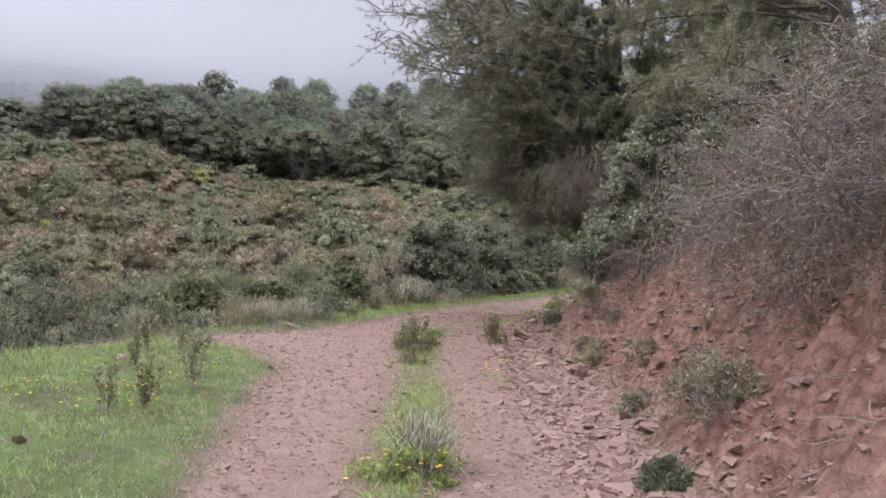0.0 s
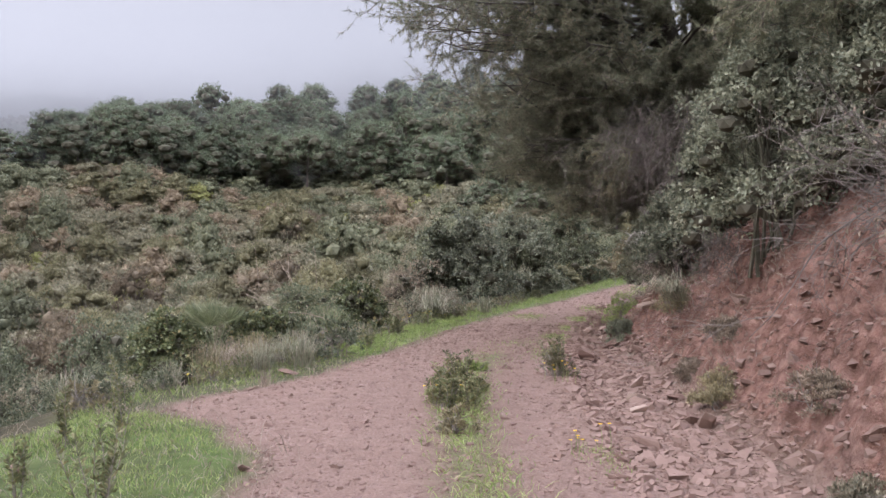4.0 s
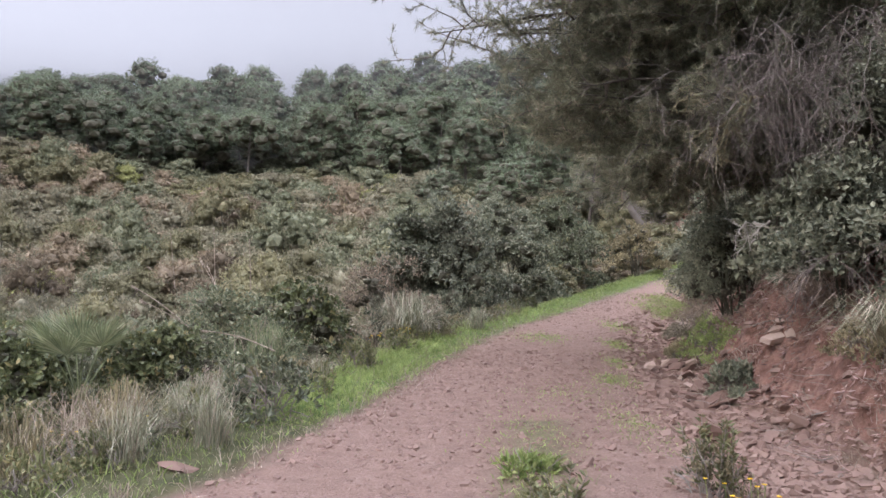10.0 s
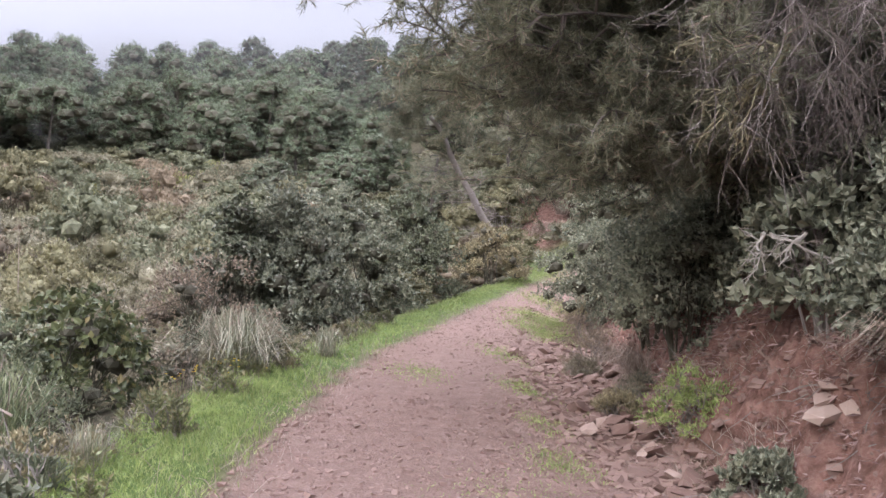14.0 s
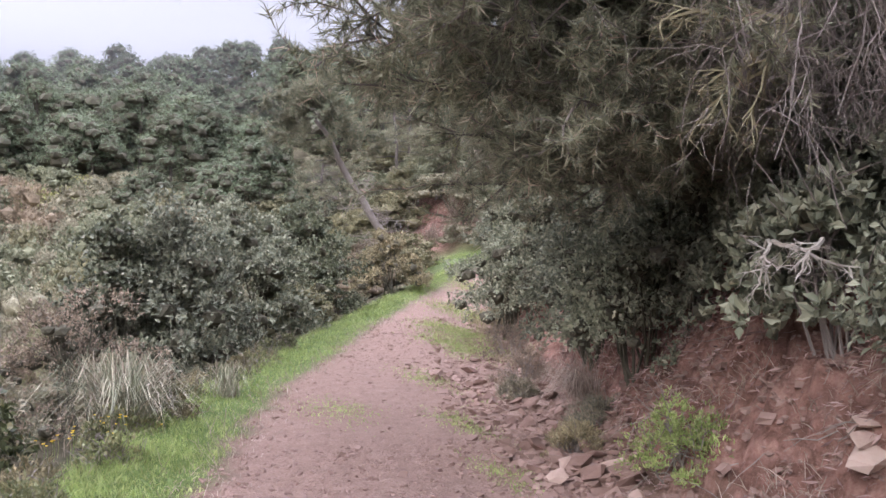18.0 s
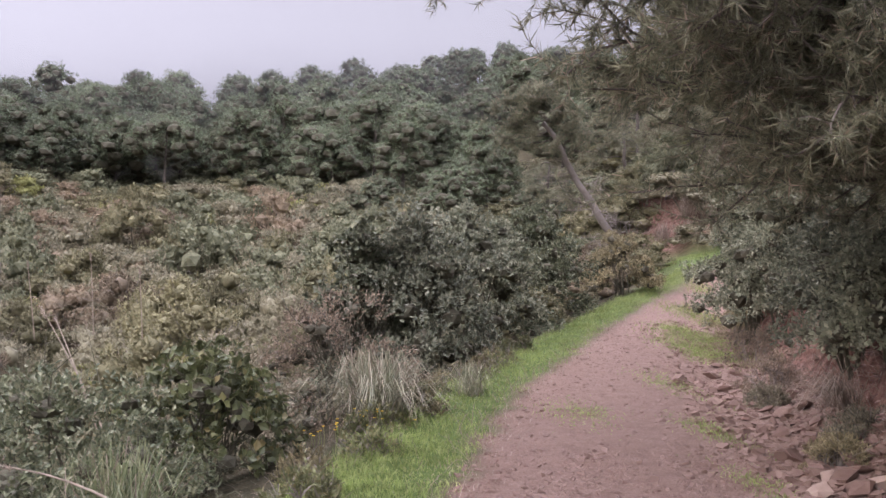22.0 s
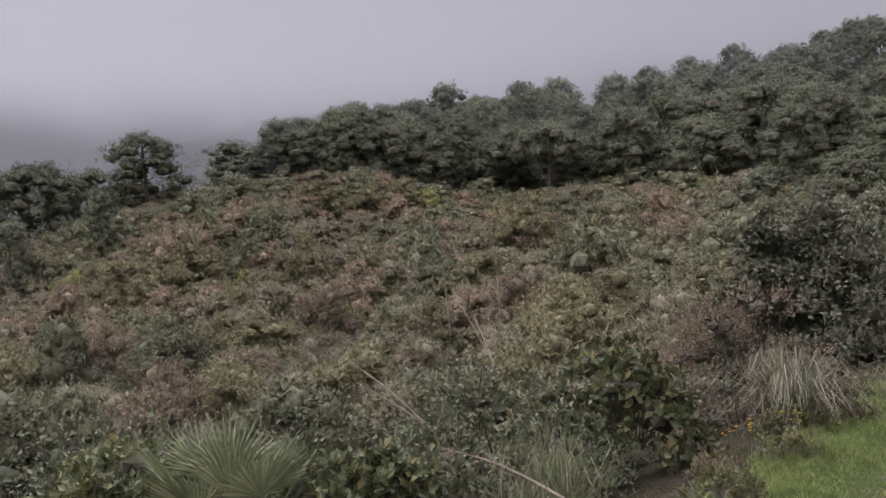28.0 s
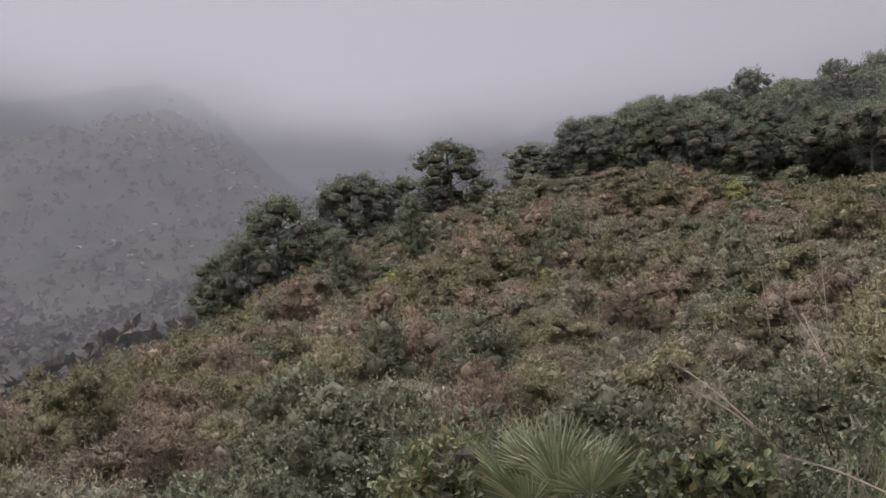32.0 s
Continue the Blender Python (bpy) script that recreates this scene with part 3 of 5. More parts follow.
def scrub():
    """The scrub of the dip and the far slope, thick enough to hide the ground."""
    stock = {k: [shrub_meshes(k, *v[:3], 24, 300, v[5] * 0.68, v[6] * 0.66, bare=1.0 if k == "heath_shrub" else 0, inside=0.3, lump=(0.22, 0.4)) for _ in range(4)] for k, v in KINDS.items()}
    mid_stock = {k: [shrub_meshes(k, M_FAR[k], v[1], v[2], 26, 360, v[5] * 0.66, v[6] * 0.95, stems=6, plain=True, inside=0.6, bare=1.0 if k == "heath_shrub" else 0, lump=(0.2, 0.36)) for _ in range(4)] for k, v in KINDS.items()}
    far_stock = {k: [shrub_meshes(k, M_FAR[k], v[1], v[2], 20, 180, v[5] * 0.85, v[6] * 1.4, stems=1, plain=True, inside=0.6, lump=(0.22, 0.38)) for _ in range(3)] for k, v in KINDS.items()}
    names = list(KINDS)
    y = -6.0
    joined, wood_in = {}, Geo()
    while y < 97:
        dist = max(y - 8, 0)
        gap = 1.85 + 0.024 * dist
        x = left_edge(y) - verge(y) - (0.9 if y < 23 else 0.5) - gap * rng.uniform(0.45, 0.9)
        if y > 44:
            x = 12.0 + 0.3 * (y - 44)
        lim = max(crest(y) - 9, -0.75 * (y + 4) - 14)
        while x > lim:
            px, py = x + rng.normal() * 0.3, y + rng.normal() * 0.3 * gap
            x -= gap * rng.uniform(0.85, 1.2)
            v = noise.noise(Vector((px * 0.09, py * 0.07, 3.1))) + rng.normal() * 0.35
            brown = np.clip((-px - 4) / 24, 0, 1) * np.clip(1.3 - py / 70, 0, 1)
            if py > 80:
                k = names[rng.integers(2)]
            elif rng.uniform() < 0.065 and (px < -3 or py > 50):
                k = "spurge_shrub"
            elif rng.uniform() < 0.06 + 0.4 * brown:
                k = "heath_shrub"
            else:
                k = names[int(np.clip((v + 0.8) / 1.6 * 3, 0, 2))]
            if any((px - a) ** 2 + (py - b) ** 2 < c * c for a, b, c in KEEP_CLEAR):
                continue
            s = gap * rng.uniform(0.44, 0.68) * (0.8 if py < 24 and px > -6 else 1)
            low = 0.62 if py < 17 and px > -5 else 0.85
            sz = rng.uniform(0.95, 1.5) * low * (0.6 if py > 30 and px > 3 else 1) * (1 - 0.3 * step((py - 55) / 20)) * (0.75 if py > 82 else 1)
            if py < 40 and np.hypot(px + 1, py - 10) < 34:
                near = np.hypot(px + 1, py - 10) < 13 or (py < 10 and px > -9)
                place((stock if near else mid_stock)[k][rng.integers(3)], k, KINDS[k][7], px, py, s, sz)
            else:
                pick = far_stock[k][rng.integers(3)]
                v0, f0 = ARRAYS[pick[1].name]
                a = rng.uniform(0, 6.28)
                rot = np.array([[np.cos(a), -np.sin(a), 0], [np.sin(a), np.cos(a), 0], [0, 0, 1]])
                at = (px, py, float(floor_z(px, py)[0]) - 0.05)
                g0 = joined.setdefault(k, Geo()).add(v0 @ rot.T * (s, s, s * sz) + at, f0[0])
                for f in f0[1:]:
                    g0.f.append(f + g0.n - len(v0))
                v1, f1 = ARRAYS[pick[0].name]
                g1 = wood_in.add(v1 @ rot.T * (s, s, s * sz) + at, f1[0])
                for f in f1[1:]:
                    g1.f.append(f + g1.n - len(v1))
        y += gap * 0.78
    place(mid_stock["heath_shrub"][0], "heath_shrub", "broad grey-brown half-bare shrub before the pines", -10.5, 59.2, 1.9, 0.95)
    ob = new("scrub_branchwork", wood_in.mesh("scrub_branchwork", M_INNER_SHADE, True))
    tagged(ob, "tangled twigs inside the scrub of the slope, toned dark for shade", "scrub", kind="stuff")
    for k, g in joined.items():
        ob = new("scrub_cover", g.mesh("scrub_cover", M_FAR[k]))
        tagged(ob, "unbroken cover of " + KINDS[k][8] + " on the far slope", "scrub", kind="stuff")
    return mid_stock


KEEP_CLEAR = [(0.3, 26, 2.2), (0.6, 24.2, 1.4), (1.9, 29, 1.7), (3.9, 32.5, 1.6), (7.1, 36.0, 1.6), (-0.5, 20.0, 1.5), (-0.8, 18.7, 1.1), (-3.95, 15.1, 0.9), (-4.75, 15.2, 1.2), (-2.0, 18.4, 0.9), (-3.0, 16.2, 0.8)]


# ---------------------------------------------------------------- pines
def far_pine_meshes(height, spread, umbrella=0.0, per=250):
    """Trunk, limbs and crown of a pine seen across the dip: a dome of small rounded tufts over bare limbs."""
    tr, li, cr_ = Geo(), Geo(), Geo()
    big = (250 / per) ** 0.5
    lean = rng.normal(size=2) * 0.05 * height
    pts = np.array([[lean[0] * t * t, lean[1] * t * t, height * 0.93 * t - 0.3] for t in np.linspace(0, 1, 6)])
    tube(tr, pts, 0.02 * height, 0.007 * height, 6)
    low = 0.62 if umbrella else rng.uniform(0.2, 0.45)
    n = 34
    for i in range(n):
        q = (i + 0.5) / n
        # the dome: wide and tucked in below, rounded above
        t = low + (0.97 - low) * q
        c0 = np.array([lean[0] * t * t, lean[1] * t * t, height * 0.93 * t])
        wide = spread * (max(0.0, 1 - (1.35 * q - 0.35) ** 2) ** 0.42 if not umbrella else 1.15 * np.sqrt(max(0.0, 1 - (1.2 * q - 0.2) ** 2)))
        a = i * 2.4 + rng.normal() * 0.35
        rad = spread * rng.uniform(0.27, 0.40)
        reach = max(wide - rad * 0.6, 0.05) * rng.uniform(0.55, 1.08)
        tip = c0 + np.array([np.cos(a) * reach, np.sin(a) * reach, 0.1 * reach])
        if i % 2 == 0:
            start = c0 - np.array([0, 0, 0.07 * height + 0.15 * reach])
            tube(li, [start, (start + tip) / 2 - [0, 0, 0.05], tip], 0.006 * height, 0.002 * height, 4)
        # filler lump, coloured dark as the shade within the tuft
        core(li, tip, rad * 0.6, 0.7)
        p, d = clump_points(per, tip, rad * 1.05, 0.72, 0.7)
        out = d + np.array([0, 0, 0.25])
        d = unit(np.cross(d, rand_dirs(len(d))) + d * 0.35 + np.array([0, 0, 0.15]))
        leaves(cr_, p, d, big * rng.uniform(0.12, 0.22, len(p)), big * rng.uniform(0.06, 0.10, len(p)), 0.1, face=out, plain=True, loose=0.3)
    return tr.mesh("trunk", M_BARK), li.mesh("branchwork", M_INNER_SHADE), cr_.mesh("crown", M_FARPINE, True)


def pine(name, meshes, label, x, y, s, sz=1.0):
    root = tagged(new(name), label, "pine tree", "pines of the wooded hill")
    for nm, me in zip(("trunk", "branchwork", "crown"), meshes):
        part(nm, me, None, root)
    root.matrix_world = Matrix.Translation((x, y, float(floor_z(x, y)[0]) - 0.1)) @ Matrix.Rotation(rng.uniform(0, 6.28), 4, "Z") @ Matrix.Diagonal((s, s, s * sz, 1))
    return root


def wood():
    """The pine wood on the hill across the dip."""
    stock = [far_pine_meshes(rng.uniform(7.4, 8.8), rng.uniform(2.7, 3.4)) for _ in range(7)]
    back = [far_pine_meshes(rng.uniform(7.4, 8.8), rng.uniform(2.7, 3.4), 0.0, 110) for _ in range(5)]
    pine("umbrella_pine", far_pine_meshes(9.0, 3.7, 1.0), "flat-topped umbrella pine standing out before the wood", -14.8, 80.7, 0.8, 1.0)
    y, count = 83.0, 0
    while y < 165:
        gap = 4.0 + 0.035 * (y - 83)
        x = 60.0 - 0.35 * max(0, 110 - y)
        while x > crest(y) + 2 + 4 * (y < 90):
            px, py = x + rng.normal() * 0.8, y + rng.normal() * 0.9
            x -= gap * rng.uniform(0.8, 1.25)
            if py < 86 and abs(px + 14.9) < 3.5:
                continue
            count += 1
            if count > 280:
                return stock
            s = rng.uniform(0.80, 1.01) * (0.85 if px > 8 else 1.06)
            pine("pine_tree", stock[rng.integers(7)] if py < 104 else back[rng.integers(5)], "green pine with a rounded crown on the wooded hill", px, py, s, rng.uniform(0.88, 1.04))
        y += gap * (0.95 + 0.02 * (y - 83))
    return stock


def lone_pines(stock):
    for x, y, s, sz in LONE_PINES:
        pine("pine_tree", stock[rng.integers(7)], "dark green pine on the shoulder of the hillside", x, y, s, sz)


LONE_PINES = [(-49.0, 52.3, 0.76, 1.2), (-49.3, 54.9, 1.18, 0.9), (-49.7, 58.9, 1.07, 0.76), (-49.2, 62.2, 1.02, 0.96), (-48.3, 64.3, 0.95, 0.94), (-47.5, 67.5, 0.8, 0.9), (-46.9, 69.3, 0.63, 0.85), (-45.4, 71.7, 1.18, 0.76),
              (-41.7, 78.9, 0.95, 0.76), (-39.3, 81.4, 1.06, 0.72), (-38.2, 85.3, 1.0, 0.77), (-40.0, 51.5, 0.48, 1.3), (-38.3, 57.0, 0.43, 1.5), (-52.0, 51.9, 0.71, 1.1), (-35.5, 80.5, 0.95, 0.8), (-32.0, 80.0, 0.9, 0.85), (-28.0, 81.0, 0.9, 0.9), (-24.0, 81.5, 0.9, 0.9)]


def end_pines(stock):
    """The near edge of the wood, past the end of the track."""
    for x, y, s, sz in ((1, 68, 0.6, 0.8), (5, 64, 0.7, 0.85), (8, 68, 0.85, 0.9), (3, 75, 0.85, 0.9), (12, 64, 0.85, 0.9), (16, 68, 0.9, 0.95), (-8, 82, 0.8, 0.9), (-2, 80, 0.85, 0.9), (9, 77, 0.9, 0.9), (15, 76, 0.9, 0.9), (20, 74, 0.9, 1), (5, 81, 0.9, 0.9),
                        (20, 62, 0.9, 0.9), (24, 68, 0.9, 1), (24, 58, 0.9, 1), (28, 64, 0.9, 1), (26, 76, 0.9, 1), (-6, 69, 0.45, 0.7), (10, 60, 0.6, 0.85)):
        pine("pine_tree", stock[rng.integers(7)], "green pine with a rounded crown past the track's end", x, y, s, sz)


def tufts(g, p, d, n=12, length=0.11, width=0.006):
    """Brushes of needles round the ends of twigs."""
    m = len(p)
    pp = np.repeat(p, n, 0) - np.repeat(d, n, 0) * rng.uniform(0, 0.12, (m * n, 1))
    dd = unit(np.repeat(d, n, 0) * 0.75 + rand_dirs(m * n) * 0.85)
    ln = length * rng.uniform(0.7, 1.2, (m * n, 1))
    side = unit(np.cross(dd, rand_dirs(m * n))) * width / 2
    v = np.stack([pp - side, pp + side, pp + dd * ln], 1)
    return g.add(v, np.arange(3 * m * n).reshape(-1, 3))


def near_pine(name, x, y, height, limbs, label, lean=(0, 0), twigs=16, needle=(14, 0.12, 0.008), droop=-0.05, dead=0, girth=0.024):
    """A pine close by: trunk, each limb with its twigs, and the needles in brushes. limbs: height, bearing, length."""
    root = tagged(new(name), label, "pine tree")
    z0 = float(floor_z(x, y)[0])
    g = Geo()
    line = np.array([[lean[0] * t, lean[1] * t, height * t - 0.3] for t in np.linspace(0, 1, 9)]) + rng.normal(size=(9, 3)) * 0.05
    tube(g, line, girth * height, girth * 0.5 * height, 10)
    part("trunk", g, M_BARK if not dead else M_TWIG, root, smooth=True)
    nd, tg = Geo(), Geo()
    for n, (h, bearing, length, tilt) in enumerate(limbs):
        lg = Geo()
        t = np.clip(h / height, 0, 1)
        start = np.array([lean[0] * t, lean[1] * t, h])
        d = np.array([np.cos(radians(bearing)), np.sin(radians(bearing)), tilt])
        main = wander(start, d, length, 9, 0.12, droop)
        main[:, 2] = np.maximum(main[:, 2], h - 0.12)
        tube(lg, main, 0.007 * length + 0.008, 0.006, 6)
        bare = n < dead
        if not bare:
            tufts(nd, main[4:], unit(np.diff(main[3:], axis=0)), needle[0] * 2, needle[1], needle[2])
        for k in range(twigs):
            q = rng.uniform(0.22, 1.0)
            i = min(int(q * 9), 8)
            s = main[i] + (main[i + 1] - main[i]) * (q * 9 - i)
            out = unit(main[i + 1] - main[i]) * 0.6 + rand_dirs(1)[0] * (1, 1, 0.7) + np.array([0, 0, 0.05])
            sub = wander(s, out, length * rng.uniform(0.14, 0.34), 5, 0.25, -0.04)
            sub[:, 2] = np.maximum(sub[:, 2], s[2] - 0.3)
            tube(tg, sub, 0.012, 0.003, 4)
            for m in range(5):
                j = rng.integers(1, 5)
                tw = wander(sub[j], unit(sub[j] - sub[j - 1]) + rand_dirs(1)[0] * 0.9, length * rng.uniform(0.05, 0.13), 3, 0.3)
                tube(tg, tw, 0.005, 0.002, 3)
                if not bare:
                    tufts(nd, tw[1:], unit(np.diff(tw, axis=0)), needle[0], needle[1], needle[2])
            if not bare:
                tufts(nd, sub[1:], unit(np.diff(sub, axis=0)), needle[0], needle[1], needle[2])
        part("limb", lg, M_BARK if not bare else M_TWIG, root)
    tagged(part("branchwork", tg, M_DEAD if not dead else M_TWIG, root), kind="stuff")
    tagged(part("needles", nd, M_NEEDLE, root), kind="stuff")
    root.location = (x, y, z0)
    return root


def grove():
    """Pines above the cut bank, with boughs over the track."""
    a = []
    for i in range(36):
        h = 1.7 + 6.8 * (i / 35) ** 1.1
        low = h < 3.2
        a.append((h, rng.uniform(212, 292) if low else rng.uniform(95, 290), rng.uniform(2.6, 4.9) * (0.5 if low else 1.0 if h < 6.5 else 0.8), rng.uniform(0.08, 0.42)))
    a += [(0.9 + 6.4 * i / 27, rng.uniform(170, 300), rng.uniform(1.2, 2.2), rng.uniform(0.0, 0.3)) for i in range(28)]
    a += [(0.8 + 1.9 * i / 23, rng.uniform(176, 224), rng.uniform(1.8, 3.4), rng.uniform(0.04, 0.24)) for i in range(24)]
    a += [(1.2, 188, 5.2, 0.04), (1.6, 193, 5, 0.03), (2.0, 186, 5.5, 0.03), (2.4, 195, 5.5, 0.0), (2.9, 183, 5.5, 0.0), (3.3, 178, 5.2, 0.02), (3.9, 190, 5.5, 0.0), (2.3, 200, 5.4, 0.05), (4.2, 184, 5.6, 0.0), (4.6, 193, 5.4, 0.0), (3.6, 175, 5, 0.0)]
    a += [(1.3 + 3.2 * i / 17, rng.uniform(172, 206), rng.uniform(2.8, 4.3), rng.uniform(0.02, 0.2)) for i in range(18)]
    a += [(0.7 + 1.7 * i / 11, rng.uniform(172, 210), rng.uniform(2.7, 3.8), rng.uniform(0.04, 0.2)) for i in range(12)]
    # no bough reaches past the middle of the track
    a = [(h, b, min(ln, 0.88 * (4.7 - 0.25 * h + float(np.clip(0.5 * (h - 1.6), -0.4, 1.3))) / max(0.2, -np.cos(radians(b)))), tilt) for h, b, ln, tilt in a]
    a += [(3.4, 198, 5.8, 0.02), (3.9, 203, 5.6, 0.05), (4.4, 192, 5.7, 0.08), (3.0, 200, 5.3, 0.0), (4.9, 205, 5.6, 0.08), (3.6, 209, 5.2, 0.05), (1.3, 181, 4.1, 0.02), (1.0, 177, 3.7, 0.02), (1.6, 185, 4.0, 0.05), (2.0, 179, 4.0, 0.06)]
    a += [(3.0 + 2.2 * i / 11, rng.uniform(192, 213), rng.uniform(4.0, 5.5), rng.uniform(0.0, 0.12)) for i in range(12)]
    a += [(0.7 + 2.2 * i / 13, rng.uniform(138, 174), rng.uniform(2.6, 3.7), rng.uniform(0.0, 0.15)) for i in range(14)]
    near_pine("overhanging_pine", 5.4, 16.6, 9.3, a, "large dark pine above the bank with drooping boughs over the track", (-2.3, -0.2), 14, (15, 0.12, 0.010), -0.012)
    for x, y, h, lean in ((8.6, 24.5, 9, (-0.8, 0)), (7.4, 13.0, 9, (-0.5, 0.3)), (11.6, 31, 9, (-0.6, -0.4)), (9.5, 18, 10, (0, 0)), (7.0, 19.3, 8, (0.3, 0)), (7.6, 15.8, 9, (0, 0.4)), (8.8, 21.6, 9, (0, 0))):
        b = [(0.08 * h + 0.87 * h * i / 25, rng.uniform(120, 350), rng.uniform(1.6, 3.4), rng.uniform(-0.05, 0.3)) for i in range(26)]
        b += [(0.3 + 0.75 * h * i / 15, rng.uniform(190, 270), rng.uniform(1.0, 1.8), rng.uniform(-0.1, 0.2)) for i in range(16)]
        near_pine("pine_tree", x, y, h, b, "dark pine on the slope above the cut bank", lean, 12, (12, 0.13, 0.017))
    b = [(1.3 + 5.9 * i / 29, rng.uniform(110, 285), rng.uniform(2.0, 3.8), rng.uniform(0.0, 0.35)) for i in range(30)]
    near_pine("pine_tree", 6.9, 9.2, 8.3, b, "dark pine leaning out above the cut bank", (-1.8, -0.9), 13, (13, 0.12, 0.012))
    for x, y, h, lean in ((13.5, 40, 8, (-0.5, 0.2)), (16.5, 47, 7, (0.4, 0)), (12.5, 53, 5, (0, 0)), (18, 54, 7, (0, 0)), (9, 56, 5, (0.5, 0)), (22, 44, 9, (0, 0)), (14.5, 57, 5, (0, 0))):
        b = [(0.15 * h + 0.82 * h * i / 15, rng.uniform(0, 360), rng.uniform(1.8, 3.2), rng.uniform(0.05, 0.35)) for i in range(16)]
        near_pine("pine_tree", x, y, h, b, "pine at the end of the track beside the red bank", lean, 9, (8, 0.2, 0.022))
    b = [(0.9 + 3.2 * i / 21, rng.uniform(140, 330), rng.uniform(1.2, 2.3), rng.uniform(-0.25, 0.05)) for i in range(22)]
    b += [(5.2 + i * 0.3, rng.uniform(0, 360), rng.uniform(1.6, 2.6), 0.2) for i in range(8)]
    b += [(5.0 + i * 0.12, rng.uniform(0, 360), rng.uniform(1.4, 2.6), rng.uniform(-0.1, 0.25)) for i in range(16)]
    near_pine("leaning_pine", 10.2, 44.0, 6.4, b, "leaning pine with a pale bare trunk and dead lower branches", (-3.5, 0.3), 8, (8, 0.2, 0.022), -0.05, 22, 0.027)


# ---------------------------------------------------------------- bushes along the track
def bush(name, x, y, radius, height, material, label, clumps=34, per=170, leaf=(0.075, 0.042), sink=0.1, z=None, up=0.2):
    pair = shrub_meshes(name, material, radius, height, clumps, per, leaf[0], leaf[1], up, 12, bare=1.0 if radius < 0.6 else 0, inside=0.42 if radius > 0.9 else 0.3 if radius > 0.6 else 0, lump=(0.2, 0.36) if radius > 0.9 else (0.28, 0.5))
    root = plant(name, pair, label, "bush")
    zz = float(floor_z(x, y)[0]) if z is None else z
    root.location = (x, y, zz - sink)
    return root


def bushes():
    bush("evergreen_bush", 0.35, 26, 1.6, 3.55, M_OAK, "tall grey-green evergreen bush beside the track", 60, 260, (0.10, 0.055), 0.4)
    bush("ivy_bush", -0.5, 25.5, 0.95, 3.3, M_IVY, "dark ivy climbing over a tall bush", 34, 200, (0.10, 0.075), 0.2)
    bush("evergreen_bush", 1.9, 29, 1.5, 3.5, M_OAK, "tall grey-green evergreen bush with dull leaves beside the track", 54, 250, (0.10, 0.055), 0.3)
    bush("evergreen_bush", 3.9, 32.5, 1.4, 3.3, M_LENTISK, "tall dark green bush with pale leaf tips beside the track", 50, 230, (0.10, 0.06), 0.2)
    bush("rounded_bush", 7.1, 36.0, 1.15, 1.9, M_OLIVE, "low rounded olive-green bush at the track's edge", 40, 190, (0.085, 0.048))
    bush("leafy_plant", 4.95, 33.6, 0.42, 0.7, M_OLIVE, "small leafy green plant at the track's edge", 14, 60, (0.09, 0.05))
    bush("broadleaf_bush", -4.75, 15.2, 0.95, 2.05, M_GLOSS, "glossy broad-leaved evergreen bush below the verge", 54, 190, (0.075, 0.05), 0.1)
    bush("broadleaf_bush", -3.3, 15.75, 0.75, 1.3, M_GLOSS, "glossy broad-leaved evergreen bush below the verge", 34, 150, (0.08, 0.055), 0.1)
    bush("ivy_bush", -2.0, 18.4, 0.8, 1.45, M_GLOSS, "bush overgrown with dark ivy and yellowing leaves", 24, 110, (0.09, 0.07))
    bush("dark_bush", -1.6, 13.2, 0.5, 0.7, M_LENTISK, "small dark bush at the edge of the verge", 14, 60, (0.07, 0.04))
    # low bushes that grow out of the cut bank
    bush("evergreen_oak", 4.3, 17.9, 0.82, 1.9, M_OAK, "grey-green evergreen oak bush reaching down the red bank", 44, 230, (0.06, 0.036), 0.5, 0.85, 0.15)
    bush("evergreen_oak", 4.75, 19.6, 0.8, 1.9, M_OAK, "grey-green evergreen oak bush above the rubble", 40, 220, (0.06, 0.036), 0.5, 0.95, 0.15)
    bush("broadleaf_bush", 3.85, 14.9, 0.52, 1.1, M_OAK, "pale green broad-leaved bush leaning out of the bank", 24, 90, (0.10, 0.065), 0.25, 1.3, 0.3)
    # evergreen oaks that hang over the cut bank
    for x, y, r, h, z in ((4.85, 11.8, 1.5, 3, 1.35), (4.45, 13.6, 1.1, 2.6, 1.25), (5.6, 14.6, 1.6, 3.4, 1.9), (5.4, 18.5, 0.95, 1.9, 0.9), (7.6, 27, 1.2, 2, 0.9), (6.3, 21.2, 1.2, 2.4, 1),
                          (7.2, 24, 1.3, 2.4, 1), (6.6, 16.6, 1.5, 2.6, 2), (5.15, 15.7, 1, 2.3, 1.65), (8.6, 28, 1.3, 2.2, 1.2), (4.1, 10.3, 1.1, 2.7, 1.5), (5.2, 9.6, 1.1, 2.6, 2), (5.2, 8.2, 1.2, 2.8, 1.9), (3.75, 13.45, 0.65, 1.5, 1.1), (5.8, 6.3, 1.1, 2.2, 2.3), (6.2, 10.5, 1.4, 3, 2.6), (10.4, 32, 1.2, 2, 1.4), (6.4, 24.3, 1.15, 3.0, 0.5), (6.6, 26.2, 1.2, 2.9, 0.6), (4.7, 17.4, 0.95, 1.9, 1.2), (4.65, 16, 0.8, 1.8, 1.45)):
        bush("evergreen_oak", x, y, r, h, M_OAK, "dark evergreen oak bush hanging over the red bank", 46, 220, (0.066, 0.04), 0.3, z, 0.1)


